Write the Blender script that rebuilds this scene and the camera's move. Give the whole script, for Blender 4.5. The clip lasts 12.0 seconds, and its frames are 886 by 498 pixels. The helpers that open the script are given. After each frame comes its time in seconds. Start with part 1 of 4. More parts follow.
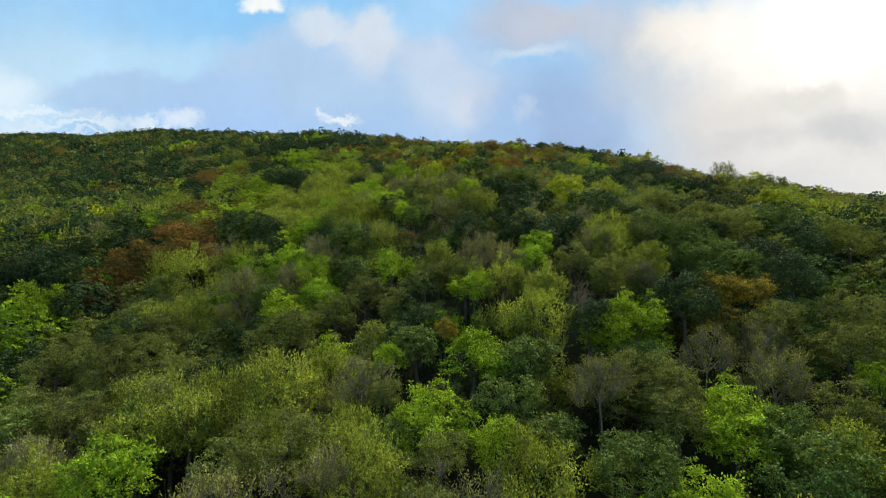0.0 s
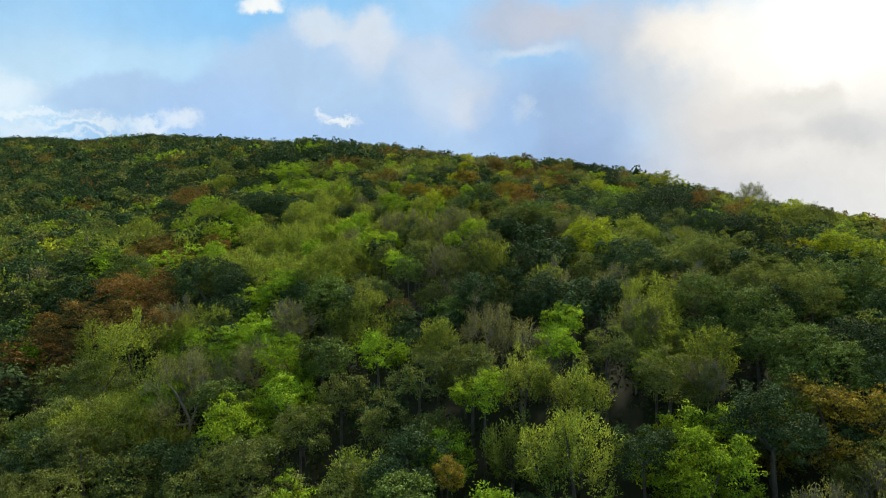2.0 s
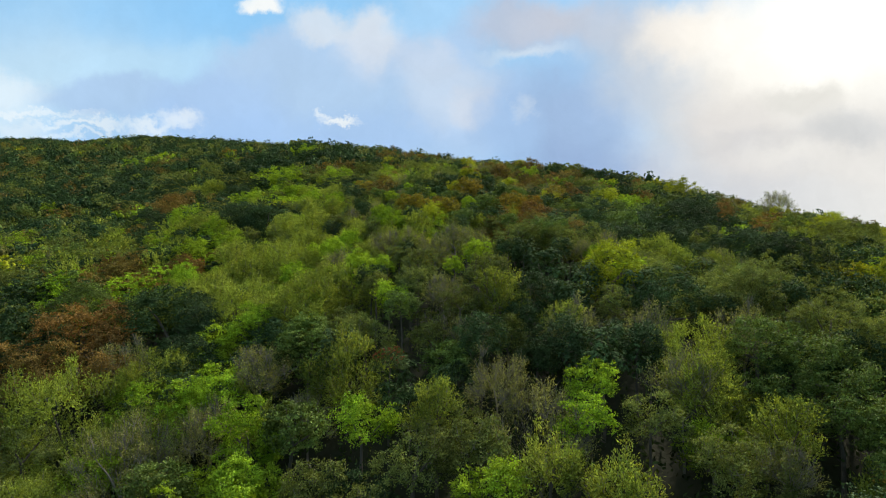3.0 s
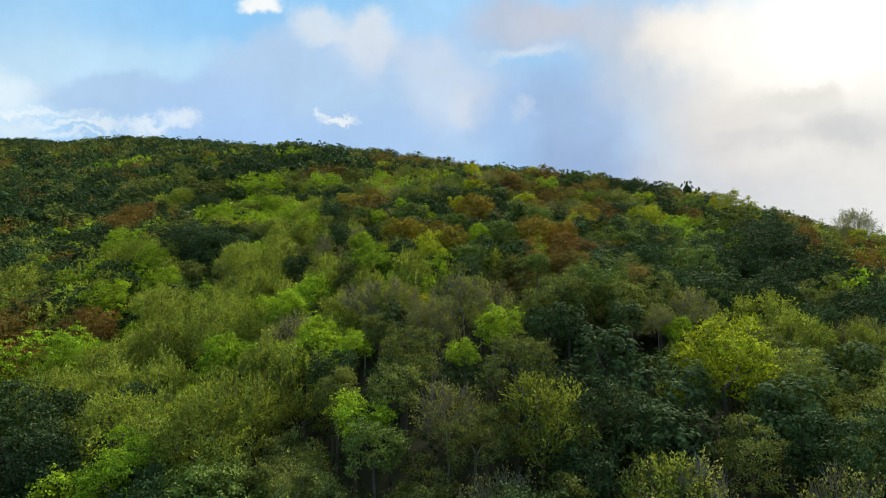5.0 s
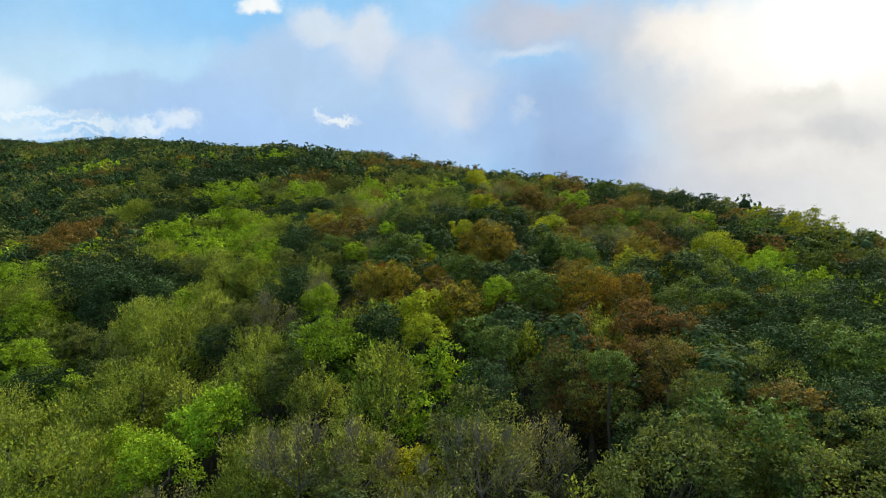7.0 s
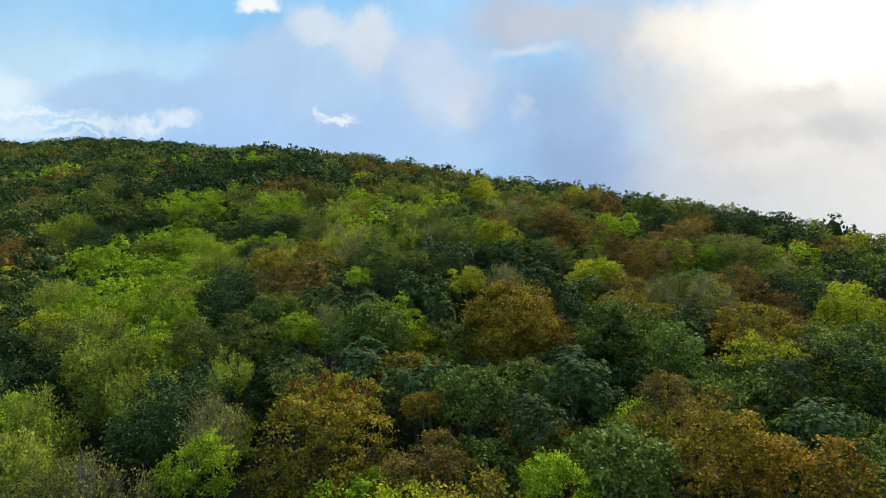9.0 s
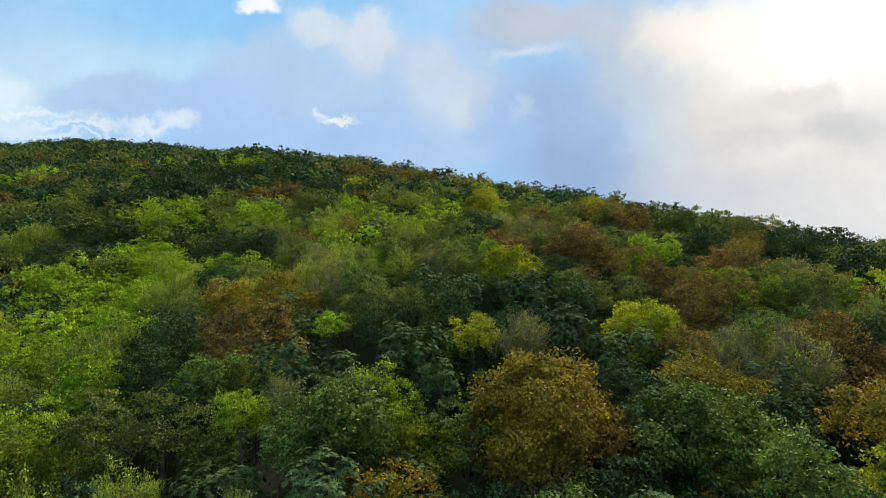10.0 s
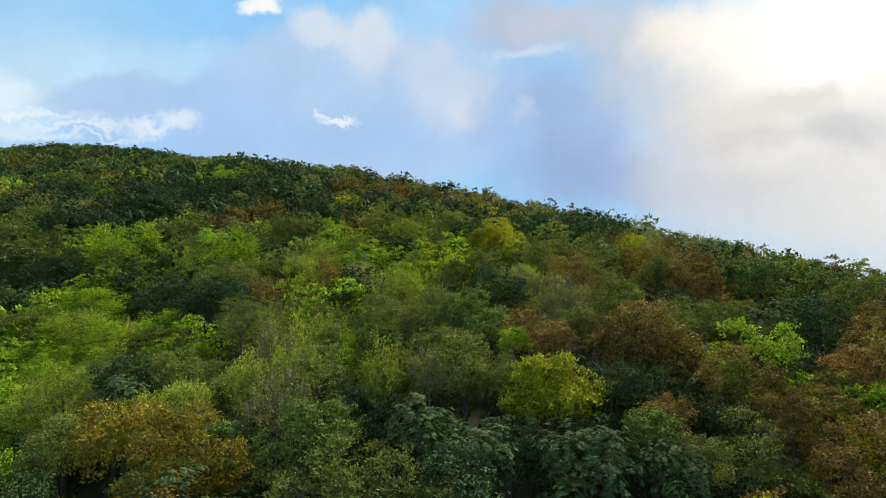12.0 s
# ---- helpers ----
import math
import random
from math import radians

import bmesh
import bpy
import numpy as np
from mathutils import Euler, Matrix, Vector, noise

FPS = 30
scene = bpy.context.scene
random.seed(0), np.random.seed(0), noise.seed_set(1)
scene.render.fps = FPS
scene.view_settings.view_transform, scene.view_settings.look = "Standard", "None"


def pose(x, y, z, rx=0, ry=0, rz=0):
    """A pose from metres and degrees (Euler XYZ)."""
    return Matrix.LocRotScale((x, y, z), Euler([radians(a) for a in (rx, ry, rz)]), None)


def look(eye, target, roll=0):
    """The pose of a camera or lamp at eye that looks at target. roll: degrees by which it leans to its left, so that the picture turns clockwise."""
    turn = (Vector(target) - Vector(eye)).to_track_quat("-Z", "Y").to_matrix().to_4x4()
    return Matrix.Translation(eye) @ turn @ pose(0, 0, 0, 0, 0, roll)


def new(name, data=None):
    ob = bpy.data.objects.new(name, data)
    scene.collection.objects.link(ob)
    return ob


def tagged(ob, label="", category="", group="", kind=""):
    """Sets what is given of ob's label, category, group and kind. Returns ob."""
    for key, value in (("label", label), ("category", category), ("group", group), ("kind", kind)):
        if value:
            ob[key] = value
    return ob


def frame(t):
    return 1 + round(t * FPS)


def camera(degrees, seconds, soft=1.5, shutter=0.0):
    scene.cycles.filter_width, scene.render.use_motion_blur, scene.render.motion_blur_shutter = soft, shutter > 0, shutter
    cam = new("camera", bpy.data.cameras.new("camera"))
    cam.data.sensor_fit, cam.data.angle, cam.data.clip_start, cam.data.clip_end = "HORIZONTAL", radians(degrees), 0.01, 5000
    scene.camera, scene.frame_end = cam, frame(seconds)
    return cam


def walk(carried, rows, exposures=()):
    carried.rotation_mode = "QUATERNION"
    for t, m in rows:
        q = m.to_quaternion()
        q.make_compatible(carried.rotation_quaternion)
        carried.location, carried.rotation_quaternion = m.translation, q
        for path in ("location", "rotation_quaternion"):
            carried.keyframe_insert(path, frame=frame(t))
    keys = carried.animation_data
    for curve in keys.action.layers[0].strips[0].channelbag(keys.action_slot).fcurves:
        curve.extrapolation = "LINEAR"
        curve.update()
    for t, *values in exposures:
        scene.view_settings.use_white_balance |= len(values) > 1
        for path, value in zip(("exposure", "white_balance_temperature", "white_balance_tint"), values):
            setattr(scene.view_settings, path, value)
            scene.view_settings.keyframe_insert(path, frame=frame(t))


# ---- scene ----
cam = camera(74.0, 12.0, soft=0.7)
METRES, EYE, TILT, LEAN, TURN = 120.0, 40.0, 5.0, 0.0, 0.0
ROWS = [
    (0.0, 0.0000, 0.0000, 0.0000, 0.00, -0.00, -0.00),
    (0.5, 0.0000, 0.0154, 0.0137, -0.03, 0.02, 0.02),
    (1.0, -0.0001, 0.0387, 0.0263, -0.04, 0.03, 0.03),
    (1.5, -0.0004, 0.0669, 0.0381, -0.05, 0.04, 0.03),
    (2.0, -0.0007, 0.0994, 0.0493, -0.06, 0.04, 0.05),
    (2.5, -0.0008, 0.1350, 0.0599, -0.08, 0.06, 0.04),
    (3.0, -0.0006, 0.1734, 0.0702, -0.10, 0.07, 0.06),
    (5.0, -0.0020, 0.3426, 0.1091, -0.17, 0.04, 0.03),
    (5.5, -0.0024, 0.3868, 0.1185, -0.17, 0.06, 0.08),
    (6.0, -0.0024, 0.4310, 0.1280, -0.15, 0.06, 0.12),
    (6.5, -0.0020, 0.4754, 0.1373, -0.17, 0.06, 0.14),
    (7.0, -0.0015, 0.5198, 0.1467, -0.18, 0.05, 0.13),
    (9.0, 0.0011, 0.6945, 0.1845, -0.24, -0.05, 0.22),
    (9.5, 0.0014, 0.7380, 0.1938, -0.25, -0.02, 0.23),
    (10.0, 0.0017, 0.7810, 0.2031, -0.25, 0.02, 0.22),
    (10.5, 0.0017, 0.8226, 0.2134, -0.23, 0.04, 0.21),
    (11.0, 0.0015, 0.8575, 0.2239, -0.21, 0.07, 0.19),
    (11.5, 0.0013, 0.8863, 0.2353, -0.19, 0.09, 0.18),
    (12.0, 0.0011, 0.9119, 0.2468, -0.17, 0.09, 0.17),
]
walk(cam, [(t, pose(0, 0, EYE, TILT, LEAN, TURN) @ pose(METRES * x, METRES * y, METRES * z, 90 + pitch, roll, yaw)) for t, x, y, z, yaw, pitch, roll in ROWS])

# ---- light and sky ----
SUN_AZ, SUN_EL = 33.0, 43.0          # degrees to the right of straight ahead, degrees up


def link(nt, a, b):
    nt.links.new(a, b)


def vmath(nt, op, a, b=None):
    n = nt.nodes.new("ShaderNodeVectorMath")
    n.operation = op
    for i, v in enumerate((a, b)):
        if v is None:
            continue
        if isinstance(v, (tuple, list)):
            n.inputs[i].default_value = v
        else:
            link(nt, v, n.inputs[i])
    return n


def smath(nt, op, a, b=None, c=None, clamp=False):
    n = nt.nodes.new("ShaderNodeMath")
    n.operation, n.use_clamp = op, clamp
    for i, v in enumerate((a, b, c)):
        if v is None:
            continue
        if isinstance(v, (int, float)):
            n.inputs[i].default_value = v
        else:
            link(nt, v, n.inputs[i])
    return n.outputs[0]


def mixrgb(nt, fac, a, b, mode="MIX"):
    n = nt.nodes.new("ShaderNodeMix")
    n.data_type, n.blend_type = "RGBA", mode
    for sock, v in ((n.inputs[0], fac), (n.inputs[6], a), (n.inputs[7], b)):
        if isinstance(v, (int, float)):
            sock.default_value = v
        elif isinstance(v, (tuple, list)):
            sock.default_value = (*v[:3], 1)
        else:
            link(nt, v, sock)
    return n.outputs[2]


def noise_tex(nt, vec, scale, detail=4.0, rough=0.55, distortion=0.0):
    n = nt.nodes.new("ShaderNodeTexNoise")
    n.inputs["Scale"].default_value, n.inputs["Detail"].default_value = scale, detail
    n.inputs["Roughness"].default_value, n.inputs["Distortion"].default_value = rough, distortion
    if vec is not None:
        link(nt, vec, n.inputs["Vector"])
    return n


def srgb(r, g, b):
    return tuple((v / 255 / 12.92) if v / 255 <= 0.04045 else ((v / 255 + 0.055) / 1.055) ** 2.4 for v in (r, g, b))


def build_world():
    world = bpy.data.worlds.new("evening_sky")
    scene.world = world
    world.use_nodes = True
    nt = world.node_tree
    nt.nodes.clear()
    out = nt.nodes.new("ShaderNodeOutputWorld")
    bg = nt.nodes.new("ShaderNodeBackground")
    link(nt, bg.outputs[0], out.inputs[0])
    sky = nt.nodes.new("ShaderNodeTexSky")
    sky.sky_type, sky.sun_disc = "NISHITA", False
    sky.sun_elevation, sky.sun_rotation = radians(SUN_EL), radians(SUN_AZ)
    blue = vmath(nt, "SCALE", sky.outputs[0])
    blue.inputs["Scale"].default_value = 0.10
    co = nt.nodes.new("ShaderNodeTexCoord")
    # axes laid along the hill's line of sight: u to the side, v up, both as tangents
    turn = nt.nodes.new("ShaderNodeVectorRotate")
    turn.rotation_type = "X_AXIS"
    turn.inputs["Angle"].default_value = -radians(TILT)
    link(nt, co.outputs["Generated"], turn.inputs["Vector"])
    sep = nt.nodes.new("ShaderNodeSeparateXYZ")
    link(nt, turn.outputs[0], sep.inputs[0])
    depth = smath(nt, "MAXIMUM", sep.outputs[1], 0.3)
    flat = nt.nodes.new("ShaderNodeCombineXYZ")
    link(nt, smath(nt, "DIVIDE", sep.outputs[0], depth), flat.inputs[0])
    link(nt, smath(nt, "DIVIDE", sep.outputs[2], depth), flat.inputs[1])
    wob = noise_tex(nt, turn.outputs[0], 4.0, 8.0, 0.62)
    shift = vmath(nt, "SUBTRACT", wob.outputs["Color"], (0.5, 0.5, 0.5))
    amp = vmath(nt, "SCALE", shift.outputs[0])
    amp.inputs["Scale"].default_value = 0.085
    wide = vmath(nt, "ADD", flat.outputs[0], amp.outputs[0]).outputs[0]
    fine_n = noise_tex(nt, turn.outputs[0], 13.0, 8.0, 0.6)
    fine_s = vmath(nt, "SUBTRACT", fine_n.outputs["Color"], (0.5, 0.5, 0.5))
    fine_a = vmath(nt, "SCALE", fine_s.outputs[0])
    fine_a.inputs["Scale"].default_value = 0.085
    ragged = vmath(nt, "ADD", wide, fine_a.outputs[0]).outputs[0]

    torn_n = noise_tex(nt, turn.outputs[0], 24.0, 8.0, 0.65)
    torn_s = vmath(nt, "SUBTRACT", torn_n.outputs["Color"], (0.5, 0.5, 0.5))
    torn_a = vmath(nt, "SCALE", torn_s.outputs[0])
    torn_a.inputs["Scale"].default_value = 0.10
    torn = vmath(nt, "ADD", flat.outputs[0], torn_a.outputs[0]).outputs[0]

    def cloud(col, u, v, ru, rv, edge, power, tint, coords=None):
        """One cloud bank: centre and reach as tangents, how soft its rim is, its strength and colour."""
        d = vmath(nt, "SUBTRACT", coords or ragged, (u, v, 0)).outputs[0]
        d = vmath(nt, "MULTIPLY", d, (1 / ru, 1 / rv, 0)).outputs[0]
        ln = vmath(nt, "LENGTH", d).outputs["Value"]
        m = nt.nodes.new("ShaderNodeMapRange")
        m.interpolation_type = "SMOOTHSTEP"
        for i, val in enumerate((1 + edge, max(0.0, 1 - edge), 0.0, power)):
            m.inputs[i + 1].default_value = val
        link(nt, ln, m.inputs[0])
        return mixrgb(nt, m.outputs[0], col, tint)

    # the thin veil over the blue, thicker in patches
    veil = noise_tex(nt, wide, 3.2, 7.0, 0.6)
    vm = smath(nt, "MULTIPLY_ADD", veil.outputs["Fac"], 2.2, -0.75, clamp=True)
    col = mixrgb(nt, 0.85, blue.outputs[0], srgb(140, 203, 250))
    col = mixrgb(nt, smath(nt, "MULTIPLY", vm, 0.5), col, srgb(196, 228, 248))
    white, cream = srgb(240, 247, 250), srgb(255, 254, 249)
    col = cloud(col, -0.72, 0.29, 0.28, 0.10, 0.9, 0.75, srgb(206, 232, 247), wide)
    col = cloud(col, -0.51, 0.32, 0.17, 0.028, 0.8, 0.6, srgb(188, 224, 248))
    col = cloud(col, -0.40, 0.405, 0.20, 0.040, 0.8, 0.5, srgb(144, 205, 252), wide)
    # the broad blue-grey bank over the ridge, its tongue to the side and its darker foot
    col = cloud(col, -0.14, 0.240, 0.29, 0.145, 0.14, 0.9, srgb(180, 207, 237))
    col = cloud(col, -0.53, 0.262, 0.165, 0.036, 0.35, 0.85, srgb(174, 204, 238))
    col = cloud(col, -0.37, 0.243, 0.12, 0.060, 0.4, 0.85, srgb(170, 201, 238))
    col = cloud(col, -0.29, 0.190, 0.33, 0.045, 0.8, 0.75, srgb(166, 200, 242))
    # its lit heads
    col = cloud(col, -0.200, 0.381, 0.052, 0.031, 0.45, 0.85, srgb(214, 225, 236))
    col = cloud(col, -0.108, 0.366, 0.053, 0.048, 0.40, 0.9, srgb(217, 226, 236))
    col = cloud(col, -0.130, 0.330, 0.040, 0.040, 0.7, 0.6, srgb(208, 220, 236))
    col = cloud(col, -0.020, 0.337, 0.060, 0.040, 0.7, 0.55, srgb(203, 217, 236))
    col = cloud(col, 0.015, 0.270, 0.068, 0.077, 0.6, 0.7, srgb(204, 219, 237))
    col = cloud(col, 0.054, 0.241, 0.040, 0.036, 0.5, 0.7, srgb(214, 223, 236))
    # blue gaps
    col = cloud(col, -0.018, 0.402, 0.060, 0.040, 0.6, 0.8, srgb(170, 213, 248))
    col = cloud(col, 0.049, 0.357, 0.028, 0.040, 0.6, 0.65, srgb(172, 206, 242))
    # the grey bank above and the darker one beyond
    col = cloud(col, 0.140, 0.388, 0.095, 0.046, 0.5, 0.85, srgb(189, 199, 218))
    col = cloud(col, 0.250, 0.388, 0.110, 0.050, 0.7, 0.75, srgb(201, 204, 214))
    col = cloud(col, 0.217, 0.212, 0.125, 0.106, 0.7, 0.9, srgb(162, 187, 222))
    col = cloud(col, 0.112, 0.212, 0.048, 0.067, 0.7, 0.75, srgb(166, 198, 236))
    col = cloud(col, 0.290, 0.126, 0.155, 0.050, 0.7, 0.8, srgb(153, 177, 215))
    col = cloud(col, 0.145, 0.336, 0.060, 0.009, 0.95, 0.6, srgb(218, 228, 237))
    col = cloud(col, 0.140, 0.241, 0.014, 0.020, 1.0, 0.5, srgb(206, 221, 238), torn)
    # small white scraps low over the ridge
    for u, v, ru, rv, power in ((-0.72, 0.208, 0.050, 0.016, 0.5), (-0.64, 0.217, 0.050, 0.006, 0.55), (-0.575, 0.220, 0.045, 0.008, 0.6),
                                (-0.495, 0.210, 0.036, 0.010, 0.65), (-0.445, 0.226, 0.026, 0.016, 0.6), (-0.61, 0.195, 0.10, 0.005, 0.5),
                                (-0.74, 0.262, 0.055, 0.028, 0.5), (-0.172, 0.215, 0.027, 0.007, 0.9), (-0.200, 0.227, 0.015, 0.005, 0.6),
                                (-0.70, 0.235, 0.090, 0.006, 0.6)):
        col = cloud(col, u, v, ru, rv, 0.75, power, white, torn)
    col = cloud(col, -0.305, 0.407, 0.040, 0.017, 0.35, 1.0, srgb(247, 251, 251))
    col = cloud(col, -0.335, 0.416, 0.018, 0.009, 0.6, 0.8, white)
    # the bright, warm cloud in front of the sun
    col = cloud(col, 0.555, 0.225, 0.195, 0.215, 0.62, 1.0, srgb(225, 222, 219))
    col = cloud(col, 0.780, 0.200, 0.200, 0.260, 0.5, 1.0, srgb(232, 230, 226))
    col = cloud(col, 0.335, 0.318, 0.068, 0.070, 0.9, 0.6, srgb(206, 208, 213))
    col = cloud(col, 0.400, 0.372, 0.066, 0.054, 0.6, 0.9, srgb(246, 240, 231))
    col = cloud(col, 0.465, 0.385, 0.060, 0.060, 0.6, 0.8, srgb(250, 245, 237))
    col = cloud(col, 0.525, 0.318, 0.090, 0.058, 0.8, 0.8, srgb(241, 238, 231))
    col = cloud(col, 0.665, 0.366, 0.165, 0.098, 0.55, 1.0, cream)
    col = cloud(col, 0.610, 0.256, 0.068, 0.023, 0.6, 0.8, srgb(214, 213, 209))
    col = cloud(col, 0.690, 0.205, 0.078, 0.026, 0.7, 0.85, srgb(206, 208, 210))
    col = cloud(col, 0.535, 0.180, 0.088, 0.019, 0.8, 0.65, srgb(208, 208, 210))
    col = cloud(col, 0.660, 0.148, 0.105, 0.020, 0.8, 0.7, srgb(234, 232, 228))
    col = cloud(col, 0.575, 0.168, 0.056, 0.015, 1.0, 0.7, srgb(240, 238, 233))
    col = cloud(col, 0.495, 0.095, 0.145, 0.040, 0.9, 0.65, srgb(205, 209, 216))
    col = cloud(col, 0.670, 0.075, 0.115, 0.038, 0.8, 0.6, srgb(227, 228, 227))
    billow = noise_tex(nt, ragged, 7.0, 9.0, 0.66)
    bm_ = smath(nt, "MULTIPLY_ADD", billow.outputs["Fac"], 0.30, 0.86)
    shade = nt.nodes.new("ShaderNodeCombineColor")
    for i in range(3):
        link(nt, bm_, shade.inputs[i])
    col = mixrgb(nt, 1.0, col, shade.outputs[0], "MULTIPLY")
    glow = cloud((0, 0, 0), 0.66, 0.37, 0.18, 0.12, 1.0, 1.0, (0.16, 0.15, 0.11), wide)
    col = mixrgb(nt, 1.0, col, glow, "ADD")
    # the cloud overhead and behind, thinner and brighter than the banks over the hill
    rise = nt.nodes.new("ShaderNodeSeparateXYZ")
    link(nt, co.outputs["Generated"], rise.inputs[0])
    lift = nt.nodes.new("ShaderNodeMapRange")
    lift.interpolation_type = "SMOOTHSTEP"
    for i, val in enumerate((0.50, 0.80, 0.785, 0.98)):
        lift.inputs[i + 1].default_value = val
    link(nt, rise.outputs[2], lift.inputs[0])
    link(nt, lift.outputs[0], bg.inputs[1])
    over = smath(nt, "MULTIPLY_ADD", lift.outputs[0], 2.35, -1.845)
    col = mixrgb(nt, over, col, srgb(238, 226, 205))
    link(nt, col, bg.inputs[0])
    bg.inputs[1].default_value = 1.0


build_world()
scene.view_settings.exposure = 0.35
sun_data = bpy.data.lights.new("sun", "SUN")
sun_data.energy, sun_data.angle, sun_data.color = 5.4, radians(5), (1.0, 0.90, 0.74)
sun_lamp = new("sun", sun_data)
az, el = radians(SUN_AZ), radians(SUN_EL)
sun_lamp.matrix_world = look((math.sin(az) * math.cos(el) * 900, math.cos(az) * math.cos(el) * 900, math.sin(el) * 900), (0, 0, 0))


# ---- materials ----
def leaf_material(name, c_a, c_b, c_c, rough=0.6, through_light=0.31, spread=0.5):
    """Leaf skin: two shades by tree, a third by leaf, mottled over a few metres; thin, so that light comes through it."""
    mat = bpy.data.materials.new(name)
    mat.use_nodes = True
    nt = mat.node_tree
    nt.nodes.clear()
    out = nt.nodes.new("ShaderNodeOutputMaterial")
    info, geo = nt.nodes.new("ShaderNodeObjectInfo"), nt.nodes.new("ShaderNodeNewGeometry")
    col = mixrgb(nt, info.outputs["Random"], c_a, c_b)
    patch = noise_tex(nt, geo.outputs["Position"], 0.45, 3.0)
    pm = smath(nt, "MULTIPLY_ADD", patch.outputs["Fac"], 3.0, -1.0, clamp=True)
    isl = geo.outputs["Random Per Island"]
    pick = smath(nt, "MULTIPLY", smath(nt, "ADD", pm, isl), spread, clamp=True)
    col = mixrgb(nt, pick, col, c_c)
    tuft = noise_tex(nt, geo.outputs["Position"], 1.9, 2.0)
    tm = smath(nt, "MULTIPLY_ADD", tuft.outputs["Fac"], 2.5, -0.2)
    stand = noise_tex(nt, geo.outputs["Position"], 0.14, 1.0)
    tm = smath(nt, "MULTIPLY", tm, smath(nt, "MULTIPLY_ADD", stand.outputs["Fac"], 1.5, 0.22))
    hsv = nt.nodes.new("ShaderNodeHueSaturation")
    link(nt, col, hsv.inputs["Color"])
    wn = nt.nodes.new("ShaderNodeTexWhiteNoise")
    wn.noise_dimensions = "1D"
    link(nt, isl, wn.inputs["W"])
    link(nt, smath(nt, "MULTIPLY", smath(nt, "MULTIPLY_ADD", wn.outputs["Value"], 0.95, 0.56), tm), hsv.inputs["Value"])
    link(nt, smath(nt, "MULTIPLY_ADD", info.outputs["Random"], 0.03, 0.485), hsv.inputs["Hue"])
    bsdf = nt.nodes.new("ShaderNodeBsdfPrincipled")
    link(nt, hsv.outputs[0], bsdf.inputs["Base Color"])
    bsdf.inputs["Roughness"].default_value = rough + 0.15
    bsdf.inputs["Specular IOR Level"].default_value = 0.035
    trans = nt.nodes.new("ShaderNodeBsdfTranslucent")
    warm = mixrgb(nt, 1.0, hsv.outputs[0], (1.2, 1.22, 0.48), "MULTIPLY")
    link(nt, warm, trans.inputs[0])
    mix = nt.nodes.new("ShaderNodeMixShader")
    mix.inputs[0].default_value = through_light
    link(nt, bsdf.outputs[0], mix.inputs[1])
    link(nt, trans.outputs[0], mix.inputs[2])
    link(nt, mix.outputs[0], out.inputs[0])
    return mat


def rough_material(name, c_a, c_b, scale, bump=0.4, rough=0.9):
    mat = bpy.data.materials.new(name)
    mat.use_nodes = True
    nt = mat.node_tree
    bsdf = nt.nodes["Principled BSDF"]
    geo = nt.nodes.new("ShaderNodeNewGeometry")
    big = noise_tex(nt, geo.outputs["Position"], scale, 6.0, 0.65)
    small = noise_tex(nt, geo.outputs["Position"], scale * 9, 4.0, 0.6)
    f = smath(nt, "MULTIPLY_ADD", big.outputs["Fac"], 2.2, -0.6, clamp=True)
    col = mixrgb(nt, f, c_a, c_b)
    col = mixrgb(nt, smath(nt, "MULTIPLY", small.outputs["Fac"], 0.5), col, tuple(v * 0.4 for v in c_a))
    link(nt, col, bsdf.inputs["Base Color"])
    bsdf.inputs["Roughness"].default_value = rough
    bsdf.inputs["Specular IOR Level"].default_value = 0.2
    b = nt.nodes.new("ShaderNodeBump")
    b.inputs["Strength"].default_value, b.inputs["Distance"].default_value = bump, 0.1
    link(nt, small.outputs["Fac"], b.inputs["Height"])
    link(nt, b.outputs[0], bsdf.inputs["Normal"])
    return mat


